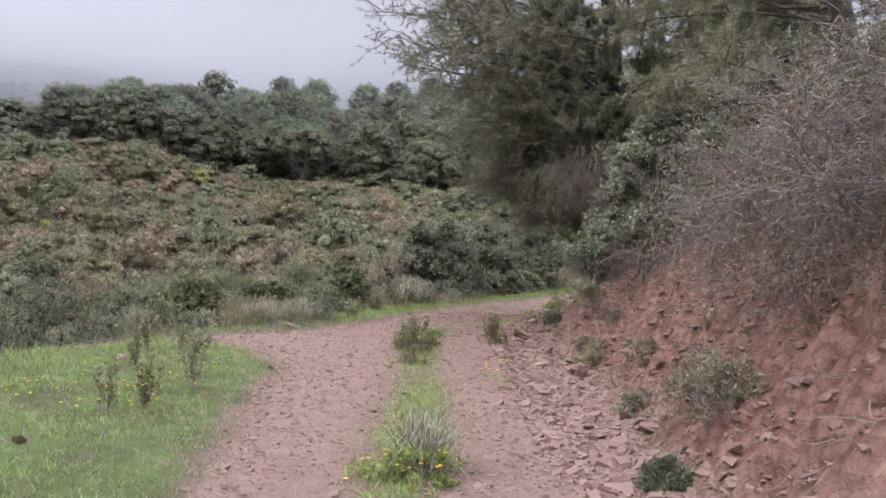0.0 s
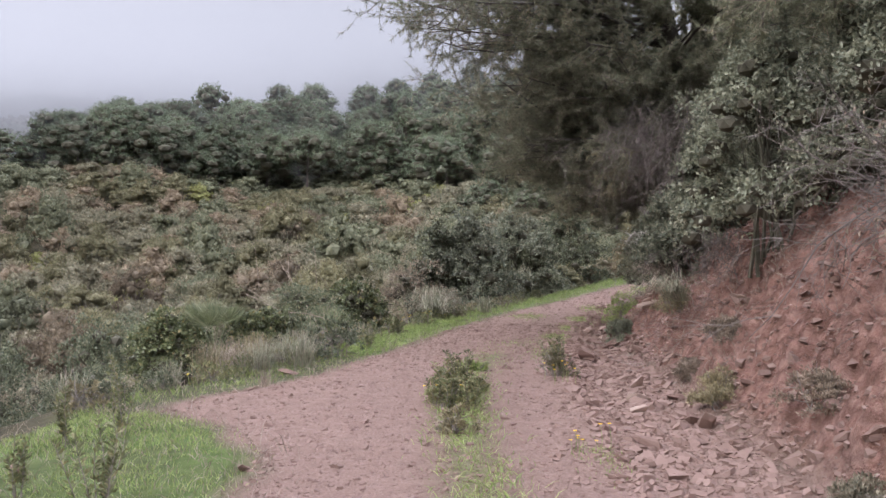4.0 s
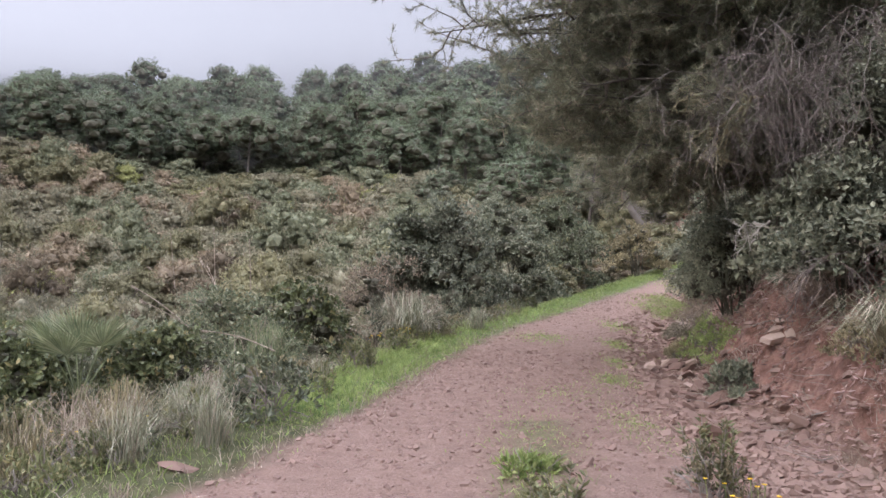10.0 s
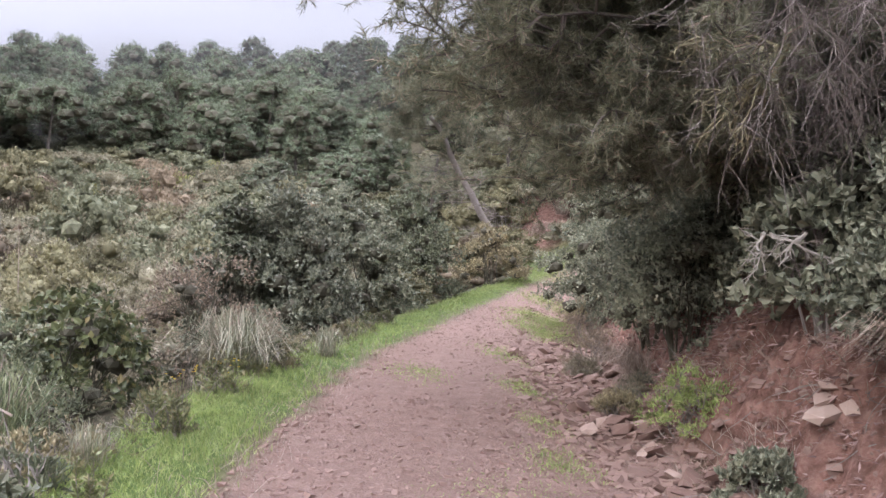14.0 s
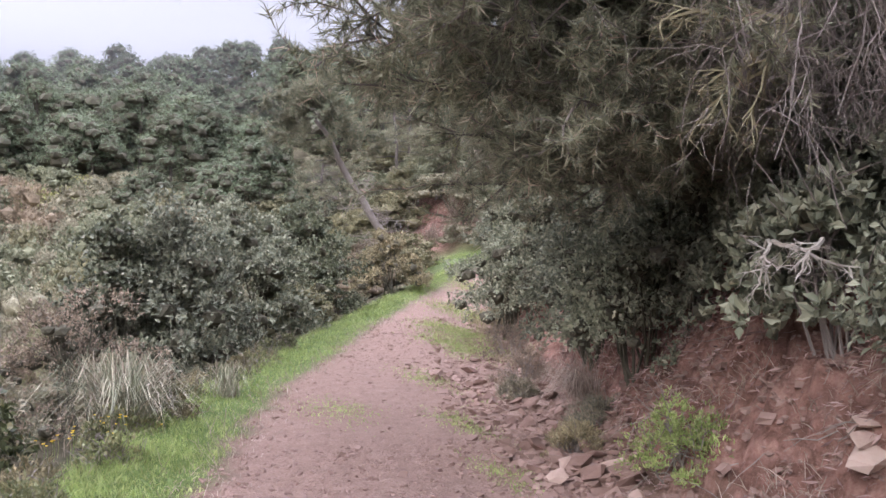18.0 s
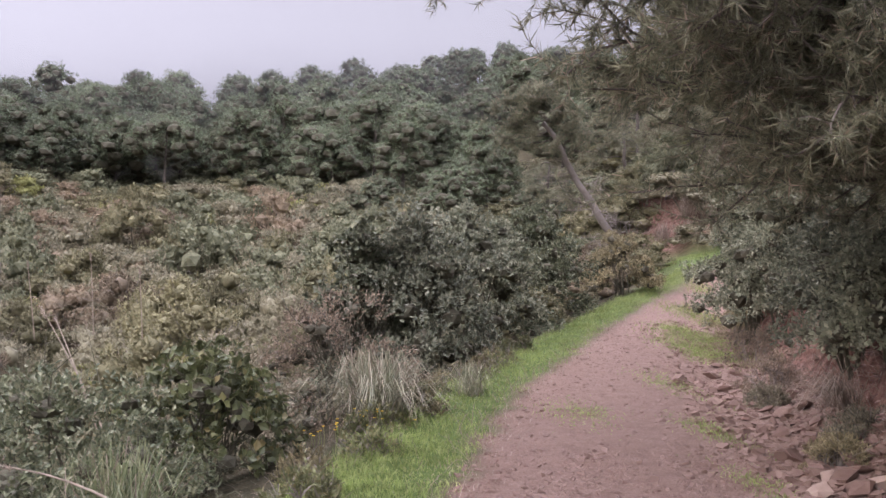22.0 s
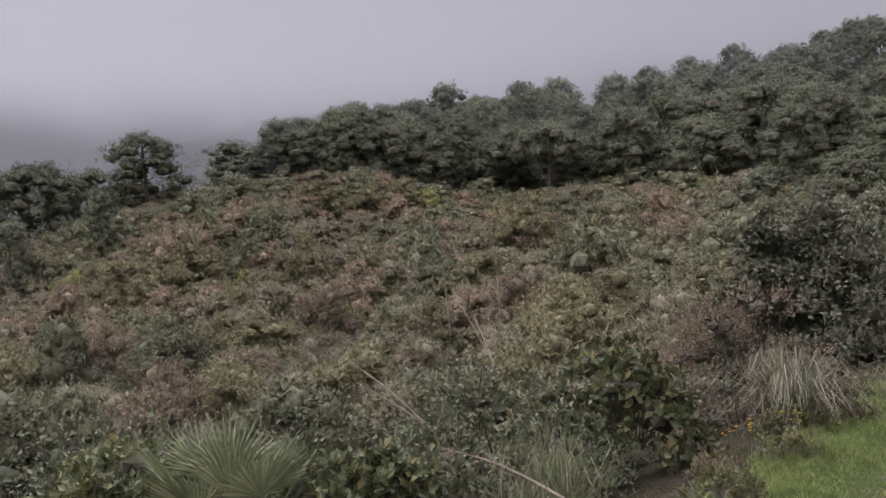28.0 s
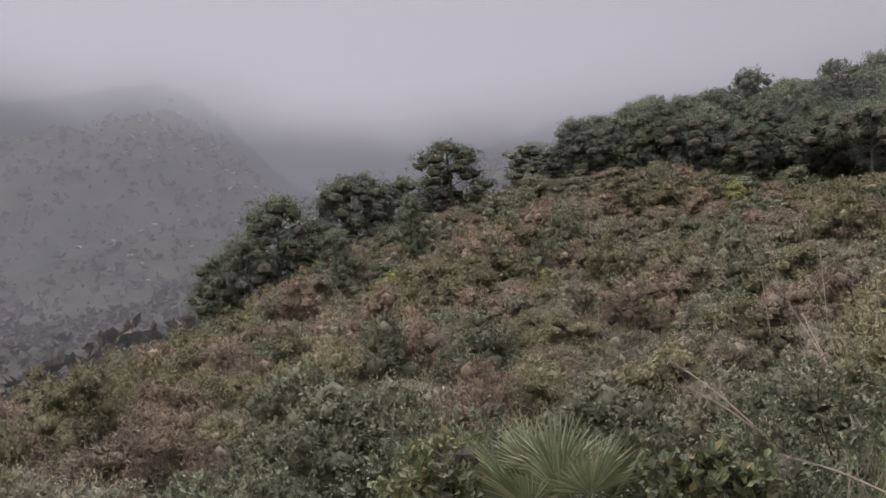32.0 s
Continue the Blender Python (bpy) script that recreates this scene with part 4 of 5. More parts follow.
def build_fog():
    """Low cloud and haze as glowing sheets, from the wood to the far ridges."""
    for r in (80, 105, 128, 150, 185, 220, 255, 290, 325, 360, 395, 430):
        base, top = -70, 260
        m = bpy.data.materials.new("mist")
        m.use_nodes = True
        n, l = m.node_tree.nodes, m.node_tree.links
        n.clear()
        # each sheet emits its own pale glow in place of light scattered by mist
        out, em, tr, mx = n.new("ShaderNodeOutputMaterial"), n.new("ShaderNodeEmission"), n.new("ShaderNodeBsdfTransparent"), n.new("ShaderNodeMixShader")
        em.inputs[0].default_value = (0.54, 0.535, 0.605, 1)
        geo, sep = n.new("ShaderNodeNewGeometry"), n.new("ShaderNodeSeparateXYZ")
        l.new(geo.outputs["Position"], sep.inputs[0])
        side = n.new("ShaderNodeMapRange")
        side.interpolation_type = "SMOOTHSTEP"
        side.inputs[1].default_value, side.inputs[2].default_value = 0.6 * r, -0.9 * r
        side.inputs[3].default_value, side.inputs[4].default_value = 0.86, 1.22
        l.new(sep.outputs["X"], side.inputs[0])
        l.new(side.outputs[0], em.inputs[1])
        nz = noise_tex(n, l, 3.2 / r, 4, 0.5, geo.outputs["Position"])
        wave = n.new("ShaderNodeMath")
        wave.operation = "MULTIPLY_ADD"
        wave.inputs[1].default_value = 0.12 * r
        l.new(nz.outputs["Fac"], wave.inputs[0])
        l.new(sep.outputs["Z"], wave.inputs[2])
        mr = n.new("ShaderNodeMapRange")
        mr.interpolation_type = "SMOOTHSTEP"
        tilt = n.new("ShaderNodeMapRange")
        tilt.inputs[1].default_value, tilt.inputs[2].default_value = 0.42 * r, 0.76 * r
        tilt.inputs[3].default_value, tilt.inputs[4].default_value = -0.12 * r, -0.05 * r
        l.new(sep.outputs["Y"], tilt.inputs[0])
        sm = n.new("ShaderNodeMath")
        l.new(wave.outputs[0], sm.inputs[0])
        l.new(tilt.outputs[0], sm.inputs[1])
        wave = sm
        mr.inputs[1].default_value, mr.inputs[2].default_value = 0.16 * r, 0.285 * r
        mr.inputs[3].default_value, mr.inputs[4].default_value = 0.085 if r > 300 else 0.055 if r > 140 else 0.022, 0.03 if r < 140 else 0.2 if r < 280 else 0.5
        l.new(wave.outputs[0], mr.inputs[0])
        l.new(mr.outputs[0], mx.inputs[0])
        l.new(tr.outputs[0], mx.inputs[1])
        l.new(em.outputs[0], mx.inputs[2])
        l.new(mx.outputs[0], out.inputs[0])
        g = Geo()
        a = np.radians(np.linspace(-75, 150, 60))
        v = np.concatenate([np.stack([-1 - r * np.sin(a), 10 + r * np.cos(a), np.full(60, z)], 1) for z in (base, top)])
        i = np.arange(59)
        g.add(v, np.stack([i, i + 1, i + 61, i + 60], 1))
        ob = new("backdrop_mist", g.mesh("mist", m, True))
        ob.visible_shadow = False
        tagged(ob, "pale grey glowing sheet standing in for haze and low cloud", "mist", kind="structure")


def upper_slope(stock):
    """Scrub on the slope above the cut bank."""
    y = -2.0
    while y < 62:
        x = bank_foot(y) + 3.0 + rng.uniform(0, 1)
        while x < bank_foot(y) + 15:
            k = ("lentisk_shrub", "olive_shrub", "cistus_shrub")[rng.integers(3)]
            place(stock[k][rng.integers(4)], k, KINDS[k][7], x + rng.normal() * 0.3, y + rng.normal() * 0.4, rng.uniform(0.9, 1.5), 1.1)
            x += rng.uniform(2.0, 3.2)
        y += 2.6


def end_bank(stock):
    """Shrubs round the red bank that closes the track."""
    for x, y, s in ((9.6, 47.5, 1.2), (11.2, 49.6, 1.3), (13.4, 49.5, 1.3), (15.4, 46.5, 1.3), (8.0, 46.2, 1.1), (14.8, 44.2, 1.1), (12.4, 50.5, 1.4), (10, 52, 1.5), (7, 50, 1.4), (16.5, 49, 1.5), (6.2, 47.5, 1.2)):
        k = ("lentisk_shrub", "olive_shrub", "heath_shrub")[rng.integers(3)]
        place(stock[k][rng.integers(4)], k, KINDS[k][7], x, y, s, 1.0)


shrub_stock = scrub()
end_bank(shrub_stock)
upper_slope(shrub_stock)
pine_stock = wood()
lone_pines(pine_stock)
end_pines(pine_stock)
grove()
bushes()
build_fog()


# ---------------------------------------------------------------- far slope
def far_scrub():
    """Scrub and outcrops on the misty slope beyond the side valley."""
    g, rocks = Geo(), Geo()
    n = 9000
    az, r = np.radians(rng.uniform(22, 92, n)), rng.uniform(110, 430, n)
    x, y = -1 - r * np.sin(az), 10 + r * np.cos(az)
    ok = x < crest(y) - 22
    x, y = x[ok], y[ok]
    z = floor_z(x, y)
    for px, py, pz in zip(x, y, z):
        s = rng.uniform(0.7, 2.3)
        p, d = clump_points(6, (px, py, pz + 0.3 * s), s, 0.7)
        leaves(g, p, unit(np.cross(d, rand_dirs(6)) + d * 0.4), s * 0.9, s * 0.7, 0.1, face=d)
    ob = new("far_scrub", g.mesh("far_scrub", M_FARSCRUB))
    tagged(ob, "grey-green scrub on the misty slope across the valley", "scrub", kind="stuff")
    m = 120
    az, r = np.radians(rng.normal(51, 4.5, m)), rng.normal(290, 35, m)
    x, y = -1 - r * np.sin(az), 10 + r * np.cos(az)
    z = floor_z(x, y)
    for px, py, pz in zip(x, y, z):
        v, f = STONES[rng.integers(len(STONES))]
        rocks.add(v * rng.uniform(0.8, 2.6) * (1, 1, 0.8) + (px, py, pz + 0.3), f)
    ob = new("far_outcrop", rocks.mesh("far_outcrop", M_FARROCK))
    tagged(ob, "pale boulders strewn on the misty slope", "boulders", kind="stuff")


M_FARSCRUB = leaf_mat("far_scrub_leaves", [(0, (0.035, 0.038, 0.022)), (0.6, (0.075, 0.072, 0.045)), (1, (0.12, 0.105, 0.07))], 0.8, 0.1, 0.3)
M_FARROCK = rough_mat("far_pale_rock", [(0, (0.20, 0.17, 0.15)), (1, (0.46, 0.42, 0.38))], 0.4, 0.3, 0.9, 3.0, 0.2)


def stone_shape(seed, points=13):
    """An angular stone: the hull of a few points."""
    bm = bmesh.new()
    for _ in range(points):
        d = rand_dirs(1)[0] * rng.uniform(0.36, 0.56)
        bm.verts.new((d[0] * 1.15, d[1] * 0.9, d[2] * 0.72))
    hull = bmesh.ops.convex_hull(bm, input=bm.verts)
    bmesh.ops.delete(bm, geom=[e for e in hull["geom_interior"] if isinstance(e, bmesh.types.BMVert)], context="VERTS")
    bmesh.ops.triangulate(bm, faces=bm.faces)
    bm.verts.index_update()
    v = np.array([q.co[:] for q in bm.verts])
    f = np.array([[q.index for q in face.verts] for face in bm.faces])
    bm.free()
    return v, f


STONES = [stone_shape(i) for i in range(10)]


def gravel():
    """Loose chippings on the track and in the ditch."""
    tilt = [np.array(Euler((rng.normal() * 0.3, rng.normal() * 0.3, rng.uniform(0, 6.28))).to_matrix()) for _ in range(64)]
    box = np.array([[i, j, k] for i in (-0.5, 0.5) for j in (-0.5, 0.5) for k in (-0.4, 0.4)])
    of = np.array([[0, 1, 3, 2], [4, 6, 7, 5], [0, 4, 5, 1], [2, 3, 7, 6], [0, 2, 6, 4], [1, 5, 7, 3]])
    n = 40000
    y = rng.uniform(-4, 30, n) ** 1.0
    y = np.where(rng.uniform(size=n) < 0.6, rng.uniform(-3, 18, n), y)
    x = left_edge(y) + (bank_foot(y) + 0.15 - left_edge(y)) * rng.uniform(0, 1, n)
    up = rng.uniform(size=n) < 0.24
    x = np.where(up, bank_foot(y) + rng.uniform(0, 1.9, n), x)
    edge = np.minimum(np.abs(x - left_edge(y)), np.abs(x - right_edge(y)))
    size = rng.lognormal(-4.25, 0.5, n) * (1 + 0.5 * np.exp(-edge / 0.3))
    size = np.where(x > right_edge(y), size * rng.uniform(1.0, 2.6, n), size)
    size = np.where(up, size * 0.95, size)
    size = np.clip(size, 0.007, 0.075)
    slab = rng.uniform(size=n) < 0.1
    yy = rng.uniform(-2, 22, n)
    y = np.where(slab, yy, y)
    x = np.where(slab, right_edge(yy) - 0.15 + (bank_foot(yy) + 0.25 - right_edge(yy)) * rng.beta(1.6, 1.4, n), x)
    size = np.where(slab, np.clip(rng.lognormal(-3.05, 0.5, n), 0.025, 0.13), size)
    z = floor_z(x, y)
    v = box[None] * (1 + rng.uniform(-0.45, 0.3, (n, 8, 3))) * size[:, None, None] * np.stack([rng.uniform(0.7, 1.5, n), rng.uniform(0.7, 1.3, n), rng.uniform(0.4, 0.9, n)], 1)[:, None]
    v = np.einsum("nij,nkj->nki", np.array(tilt)[rng.integers(64, size=n)], v) + np.stack([x, y, z + size * np.where(x > right_edge(y), -0.02, 0.05)], 1)[:, None]
    g = Geo().add(v, (of[None] + 8 * np.arange(n)[:, None, None]).reshape(-1, 4))
    ob = new("gravel", g.mesh("gravel", M_PEBBLE))
    tagged(ob, "loose pinkish gravel and chippings on the track", "gravel", kind="stuff")


def rubble():
    """Stones fallen into the ditch, and stones that stick out of the cut bank."""
    meshes = [Geo().add(v, f).mesh("stone", M_STONE) for v, f in STONES]
    pale = [Geo().add(v, f).mesh("stone", M_LEDGE) for v, f in STONES[:4]]

    def put(x, y, s, flat, lift, me=None):
        ob = new("stone", me or meshes[rng.integers(10)])
        ob.parent = ground
        z = float(floor_z(x, y)[0])
        ob.matrix_world = Matrix.Translation((x, y, z + lift * s)) @ Euler((rng.normal() * 0.35, rng.normal() * 0.35, rng.uniform(0, 6.28))).to_matrix().to_4x4() @ Matrix.Diagonal((s * rng.uniform(0.9, 1.5), s, s * flat, 1))

    for k in range(290):
        y = rng.uniform(-2, 24) if k % 2 else rng.uniform(12, 20)
        lo, hi = right_edge(y) + 0.1, bank_foot(y) + 0.25
        x = lo + (hi - lo) * rng.beta(2.0, 1.5)
        put(x, y, float(np.clip(rng.lognormal(-2.15, 0.45), 0.06, 0.28)), rng.uniform(0.45, 0.9), 0.18)
    for k in range(120):
        y = rng.uniform(-1, 23) if k % 2 else rng.uniform(-1, 11)
        x = bank_foot(y) + rng.uniform(0.15, 1.7)
        put(x, y, float(np.clip(rng.lognormal(-2.3, 0.45), 0.06, 0.2)), rng.uniform(0.5, 0.9), 0.05)
    for _ in range(25):
        y = rng.uniform(-0.5, 7)
        x = bank_foot(y) + rng.uniform(0.35, 1.75)
        put(x, y, float(np.clip(rng.lognormal(-2.0, 0.4), 0.07, 0.24)), rng.uniform(0.6, 1.0), -0.05)
    for x, y, s in ((2.35, 9.25, 0.32), (2.2, 8.6, 0.24), (2.45, 10.0, 0.26), (3.75, 10.3, 0.24), (3.95, 4.35, 0.42), (3.7, 5.2, 0.36), (2.62, 16.46, 0.34), (2.75, 14.95, 0.26), (2.85, 15.7, 0.36), (3.2, 16.6, 0.4), (3.0, 16.9, 0.3), (5.6, 21.5, 0.5), (5.9, 22.3, 0.45)):
        put(x, y, s * 0.78, 0.7, 0.08, pale[rng.integers(4)])
    for x, y, s in ((-1.84, 11.25, 0.2), (-2.0, 2.1, 0.13), (-2.9, 6.3, 0.13), (-0.42, 2.2, 0.09), (-1.1, 6.2, 0.12)):
        put(x, y, s, 0.7, 0.15)


def ledge():
    """A slab of pale rock that juts from the bank, with a hollow under it."""
    root = tagged(new("rock_ledge"), "pale layered rock slab jutting from the red bank", "rock")
    for k, (x, y, z, sx, sy, sz, yaw) in enumerate(((3.38, 14.1, 0.56, 0.52, 0.42, 0.17, 35), (3.42, 14.16, 0.65, 0.48, 0.40, 0.14, 44), (3.52, 14.0, 0.60, 0.44, 0.40, 0.2, 25), (3.46, 14.2, 0.73, 0.34, 0.30, 0.12, 60))):
        v, f = STONES[k + 3]
        ob = part("slab", Geo().add(v, f), M_LEDGE, root)
        ob.matrix_world = pose(x, y, z, 0, 0, yaw) @ Matrix.Diagonal((sx * 0.85, sy * 0.85, sz * 1.3, 1))


# ---------------------------------------------------------------- grass and herbs
def grass_patch(g, x, y, height, width=0.006, tilt=0.45):
    n = len(x)
    p = np.stack([x, y, floor_z(x, y) - 0.01], 1)
    d = unit(np.stack([rng.normal(size=n) * tilt, rng.normal(size=n) * tilt, np.ones(n)], 1))
    return blades(g, p, d, height * rng.uniform(0.5, 1.3, n), width * rng.uniform(0.7, 1.4, n), 0.25)


def grass():
    """Fresh grass of the verge, of the strip between the ruts and in patches on the track."""
    g, dry = Geo(), Geo()
    n = 70000
    y = rng.uniform(-4, 41, n)
    y = np.where(rng.uniform(size=n) < 0.45, rng.uniform(-3, 19, n), y)
    q = rng.uniform(0, 1, n) ** 0.8
    x = left_edge(y) - q * (verge(y) + 0.25) + rng.normal(size=n) * 0.08
    thin = np.array([noise.noise(Vector((a * 1.3, b * 1.3, 5))) for a, b in zip(x, y)])
    keep = ((thin > np.where(y < 9, -0.3, -0.7)) | (q > 0.75)) & (rng.uniform(size=n) > 0.85 * dry_verge(y))
    hgt = np.where(y < 9, 0.10, 0.13) * (1 + 0.9 * np.clip(thin, -0.3, 0.6)) * (0.65 + 0.6 * q)
    grass_patch(g, x[keep], y[keep], hgt[keep] * 0.8, 0.006)
    for cx, cy, rx, ry, cnt, h in ((0.75, 3.2, 0.24, 2.4, 4200, 0.15), (0.5, 8.6, 0.25, 2.0, 2600, 0.12), (0.75, 12.5, 0.4, 1.2, 700, 0.06), (1.75, 19.8, 0.35, 0.7, 900, 0.07), (1.3, 14.4, 0.45, 0.6, 700, 0.05), (1.95, 15.2, 0.2, 0.5, 600, 0.08),
                                (2.3, 16.6, 0.15, 0.6, 500, 0.08), (2.75, 18.6, 0.2, 0.7, 800, 0.08), (3.4, 21.5, 0.25, 1.2, 900, 0.08), (5.3, 25.4, 0.5, 1.6, 3000, 0.13), (6.0, 27.6, 0.5, 1.5, 3000, 0.13), (7.5, 31, 0.6, 2.0, 3000, 0.14), (1.6, 12.8, 0.2, 0.9, 700, 0.06), (9.6, 36, 0.6, 2.4, 2500, 0.14),
                                (11, 43.5, 2.4, 1.4, 3500, 0.2), (3.0, 25.5, 0.2, 0.5, 300, 0.06), (1.6, 6.3, 0.18, 0.5, 300, 0.07)):
        grass_patch(g, cx + rng.normal(size=cnt) * rx * 0.6, cy + rng.normal(size=cnt) * ry * 0.6, np.full(cnt, h * 0.8), 0.006, 0.7)
    ob = new("grass", g.mesh("grass", M_GRASS))
    tagged(ob, "fresh green grass on the verge and between the ruts", "grass", kind="stuff")
    m = 9000
    y = rng.uniform(-4, 30, m)
    x = np.where(rng.uniform(size=m) < 0.6, left_edge(y) + rng.normal(size=m) * 0.18, left_edge(y) - verge(y) - rng.uniform(0, 0.9, m))
    x = np.where(rng.uniform(size=m) < 0.5 * dry_verge(y), left_edge(y) - rng.uniform(0, 1, m) * verge(y), x)
    grass_patch(dry, x, y, np.where(rng.uniform(size=m) < 0.12, 0.3, 0.07), 0.005, 0.6)
    y = rng.uniform(-4, 9, 5000)
    x = left_edge(y) - rng.uniform(0, 1, 5000) * verge(y)
    grass_patch(dry, x, y, np.full(5000, 0.11), 0.005, 0.6)
    bx = 9000
    y = rng.uniform(9, 26, bx)
    x = bank_foot(y) + rng.uniform(-0.1, 1.3, bx)
    th = np.array([noise.noise(Vector((a * 1.1, b * 1.1, 15))) for a, b in zip(x, y)]) > -0.05
    grass_patch(dry, x[th], y[th], np.full(th.sum(), 0.17), 0.005, 0.8)
    ob = new("dry_grass", dry.mesh("dry_grass", M_DRY))
    tagged(ob, "short straw-coloured dry grass along the track's edges", "grass", kind="stuff")


def tussock(name, x, y, radius, count, material, label, z=None, width=0.009, droop=0.55, lean=(0, 0), spread=0.55):
    g, old = Geo(), Geo()
    p = np.stack([rng.normal(size=count) * radius * 0.16, rng.normal(size=count) * radius * 0.16, np.zeros(count)], 1)
    a = rng.uniform(0, 6.28, count)
    s = np.abs(rng.normal(size=count)) * spread
    d = unit(np.stack([np.cos(a) * s + lean[0], np.sin(a) * s + lean[1], np.ones(count)], 1))
    # three faces to a blade, arching over
    ln = radius * rng.uniform(0.7, 1.5, (count, 1))
    side = unit(np.cross(d, [0.1, 0.2, 1.0])) * width
    out = d * (1, 1, 0)
    m1 = p + d * ln * 0.5
    m2 = p + d * ln * 0.85 + out * ln * droop * 0.35 - np.array([0, 0, 1]) * ln * droop * 0.12
    t = p + d * ln + out * ln * droop - np.array([0, 0, 1]) * ln * droop * 0.6
    v = np.stack([p - side * 0.5, p + side * 0.5, m1 + side * 0.5, m1 - side * 0.5, m2 + side * 0.35, m2 - side * 0.35, t], 1)
    ob = tagged(new(name), label, "tussock")
    cut = int(count * 0.86)
    for geo, vv in ((g, v[:cut]), (old, v[cut:])):
        i = 7 * np.arange(len(vv))[:, None]
        geo.add(vv, np.concatenate([i + [0, 1, 2, 3], i + [3, 2, 4, 5]]))
        geo.f.append(i + [5, 4, 6])
    tagged(part("foliage", g, material, ob), kind="stuff")
    tagged(part("withered_foliage", old, M_DRY, ob, "straw-coloured withered blades"), kind="stuff")
    ob.location = (x, y, (float(floor_z(x, y)[0]) if z is None else z) - 0.02)
    return ob


def tussocks():
    tussock("grass_tussock", -0.4, 19.9, 0.74, 620, M_TUSSOCK, "large arching grey-green grass tussock on the verge", width=0.010, droop=0.9, spread=0.62)
    tussock("grass_tussock", 0.75, 21.3, 0.42, 160, M_TUSSOCK, "smaller arching grass tussock on the verge", droop=0.85)
    tussock("grass_tussock", 0.86, 1.9, 0.42, 420, M_TUSSOCK, "grey-green grass tussock between the wheel ruts", width=0.006)
    tussock("dry_tussock", -1.8, 12.05, 0.4, 220, M_TUSSOCK, "tall half-dry grass tussock at the track's edge", width=0.006, spread=0.4)
    tussock("dry_tussock", -1.9, 10.2, 0.2, 60, M_DRY, "small dry grass tuft on the track's edge", width=0.005, spread=0.3)
    tussock("dry_tussock", 3.3, 11.6, 0.45, 200, M_TUSSOCK, "long-bladed grass tussock hanging from the red bank", 0.75, 0.007, 0.9, (-0.5, -0.2))
    tussock("dry_tussock", 3.55, 13.35, 0.42, 160, M_DRY, "pale dry grass hanging down the red bank", 0.95, 0.007, 1.0, (-0.7, 0.0))
    tussock("dry_tussock", 4.25, 18.9, 0.5, 200, M_DRY, "dry grass tuft lying at the foot of the bank", None, 0.006, 0.9, (-0.6, -0.4))
    tussock("reed_tussock", -2.1, 15.9, 0.72, 420, M_PALM, "green reed-like tussock below the verge", width=0.007, spread=0.45, droop=0.7)
    tussock("dry_tussock", -2.4, 14.7, 0.4, 180, M_DRY, "mound of bleached dry grass below the verge", width=0.006, spread=0.8)
    tussock("dry_tussock", -1.35, 15.2, 0.32, 140, M_TUSSOCK, "arching grey-green grass tuft on the verge", width=0.005, spread=0.5)
    tussock("dry_tussock", -2.9, 12.3, 0.5, 260, M_DRY, "bleached dry grass below the verge", width=0.006, spread=0.7)
    for x, y in ((-3.2, 10.6), (-2.5, 12.4), (-3.9, 9.4)):
        tussock("dry_tussock", x, y, rng.uniform(0.35, 0.55), 160, M_DRY if rng.uniform() < 0.5 else M_TUSSOCK, "thin bleached grass tuft among the scrub", width=0.006)
    for x, y, r in ((-2.25, 11.5, 0.4), (-2.5, 12.0, 0.5), (-2.1, 12.7, 0.45), (-2.75, 12.9, 0.5), (-2.0, 13.4, 0.4), (-2.9, 11.3, 0.5), (-2.35, 13.1, 0.35)):
        tussock("grass_tussock", x, y, r, 260, M_TUSSOCK if r < 0.48 else M_OLIVE, "thin feathery grey-green grass tuft beside the track", width=0.005, droop=0.6, spread=0.5)
    for x, y in ((12, 46.5), (13.2, 46.8), (11, 46.9), (14, 46.2), (12.6, 45.8)):
        tussock("dry_tussock", x, y, 0.8, 160, M_DRY, "tall straw-coloured grass under the red bank", width=0.014)


def weed(x, y, height, label="dark upright weed on the grassy verge"):
    root = tagged(new("weed"), label, "weed")
    st, fo = Geo(), Geo()
    for _ in range(5):
        line = wander((rng.normal() * 0.03, rng.normal() * 0.03, 0), (rng.normal() * 0.12, rng.normal() * 0.12, 1), height * rng.uniform(0.6, 1.05), 6, 0.08)
        tube(st, line, 0.006, 0.002, 4)
        n = 46
        q = rng.uniform(0.15, 1, n) * 5.99
        i = q.astype(int)
        p = line[i] + (line[np.minimum(i + 1, 6)] - line[i]) * (q - i)[:, None]
        d = unit(rand_dirs(n) * (1, 1, 0.4) + np.array([0, 0, 0.6]))
        leaves(fo, p, d, rng.uniform(0.03, 0.075, n), 0.018)
    part("stalk", st, M_TWIG, root)
    part("foliage", fo, M_WEED, root)
    root.location = (x, y, float(floor_z(x, y)[0]))


def herb(x, y, r, h, material, label, name="herb", clumps=12, per=70, leaf=(0.05, 0.018), z=None):
    bush(name, x, y, r, h, material, label, clumps, per, leaf, 0.3 * h, z, 0.6)


def daisy(st, pe, x, y):
    """A yellow daisy: petals round a centre, on a thin stalk."""
    z, hgt = float(floor_z(x, y)[0]), rng.uniform(0.10, 0.24)
    c = np.array([x, y, z + hgt])
    tube(st, [[x, y, z], [x + 0.01, y, z + hgt * 0.5], c], 0.003, 0.002, 3)
    a = np.linspace(0, 6.28, 9)[:-1]
    d = unit(np.stack([np.cos(a), np.sin(a), np.full(8, 0.35)], 1))
    leaves(pe, np.repeat(c[None], 8, 0), d, 0.017, 0.010, 0.05)


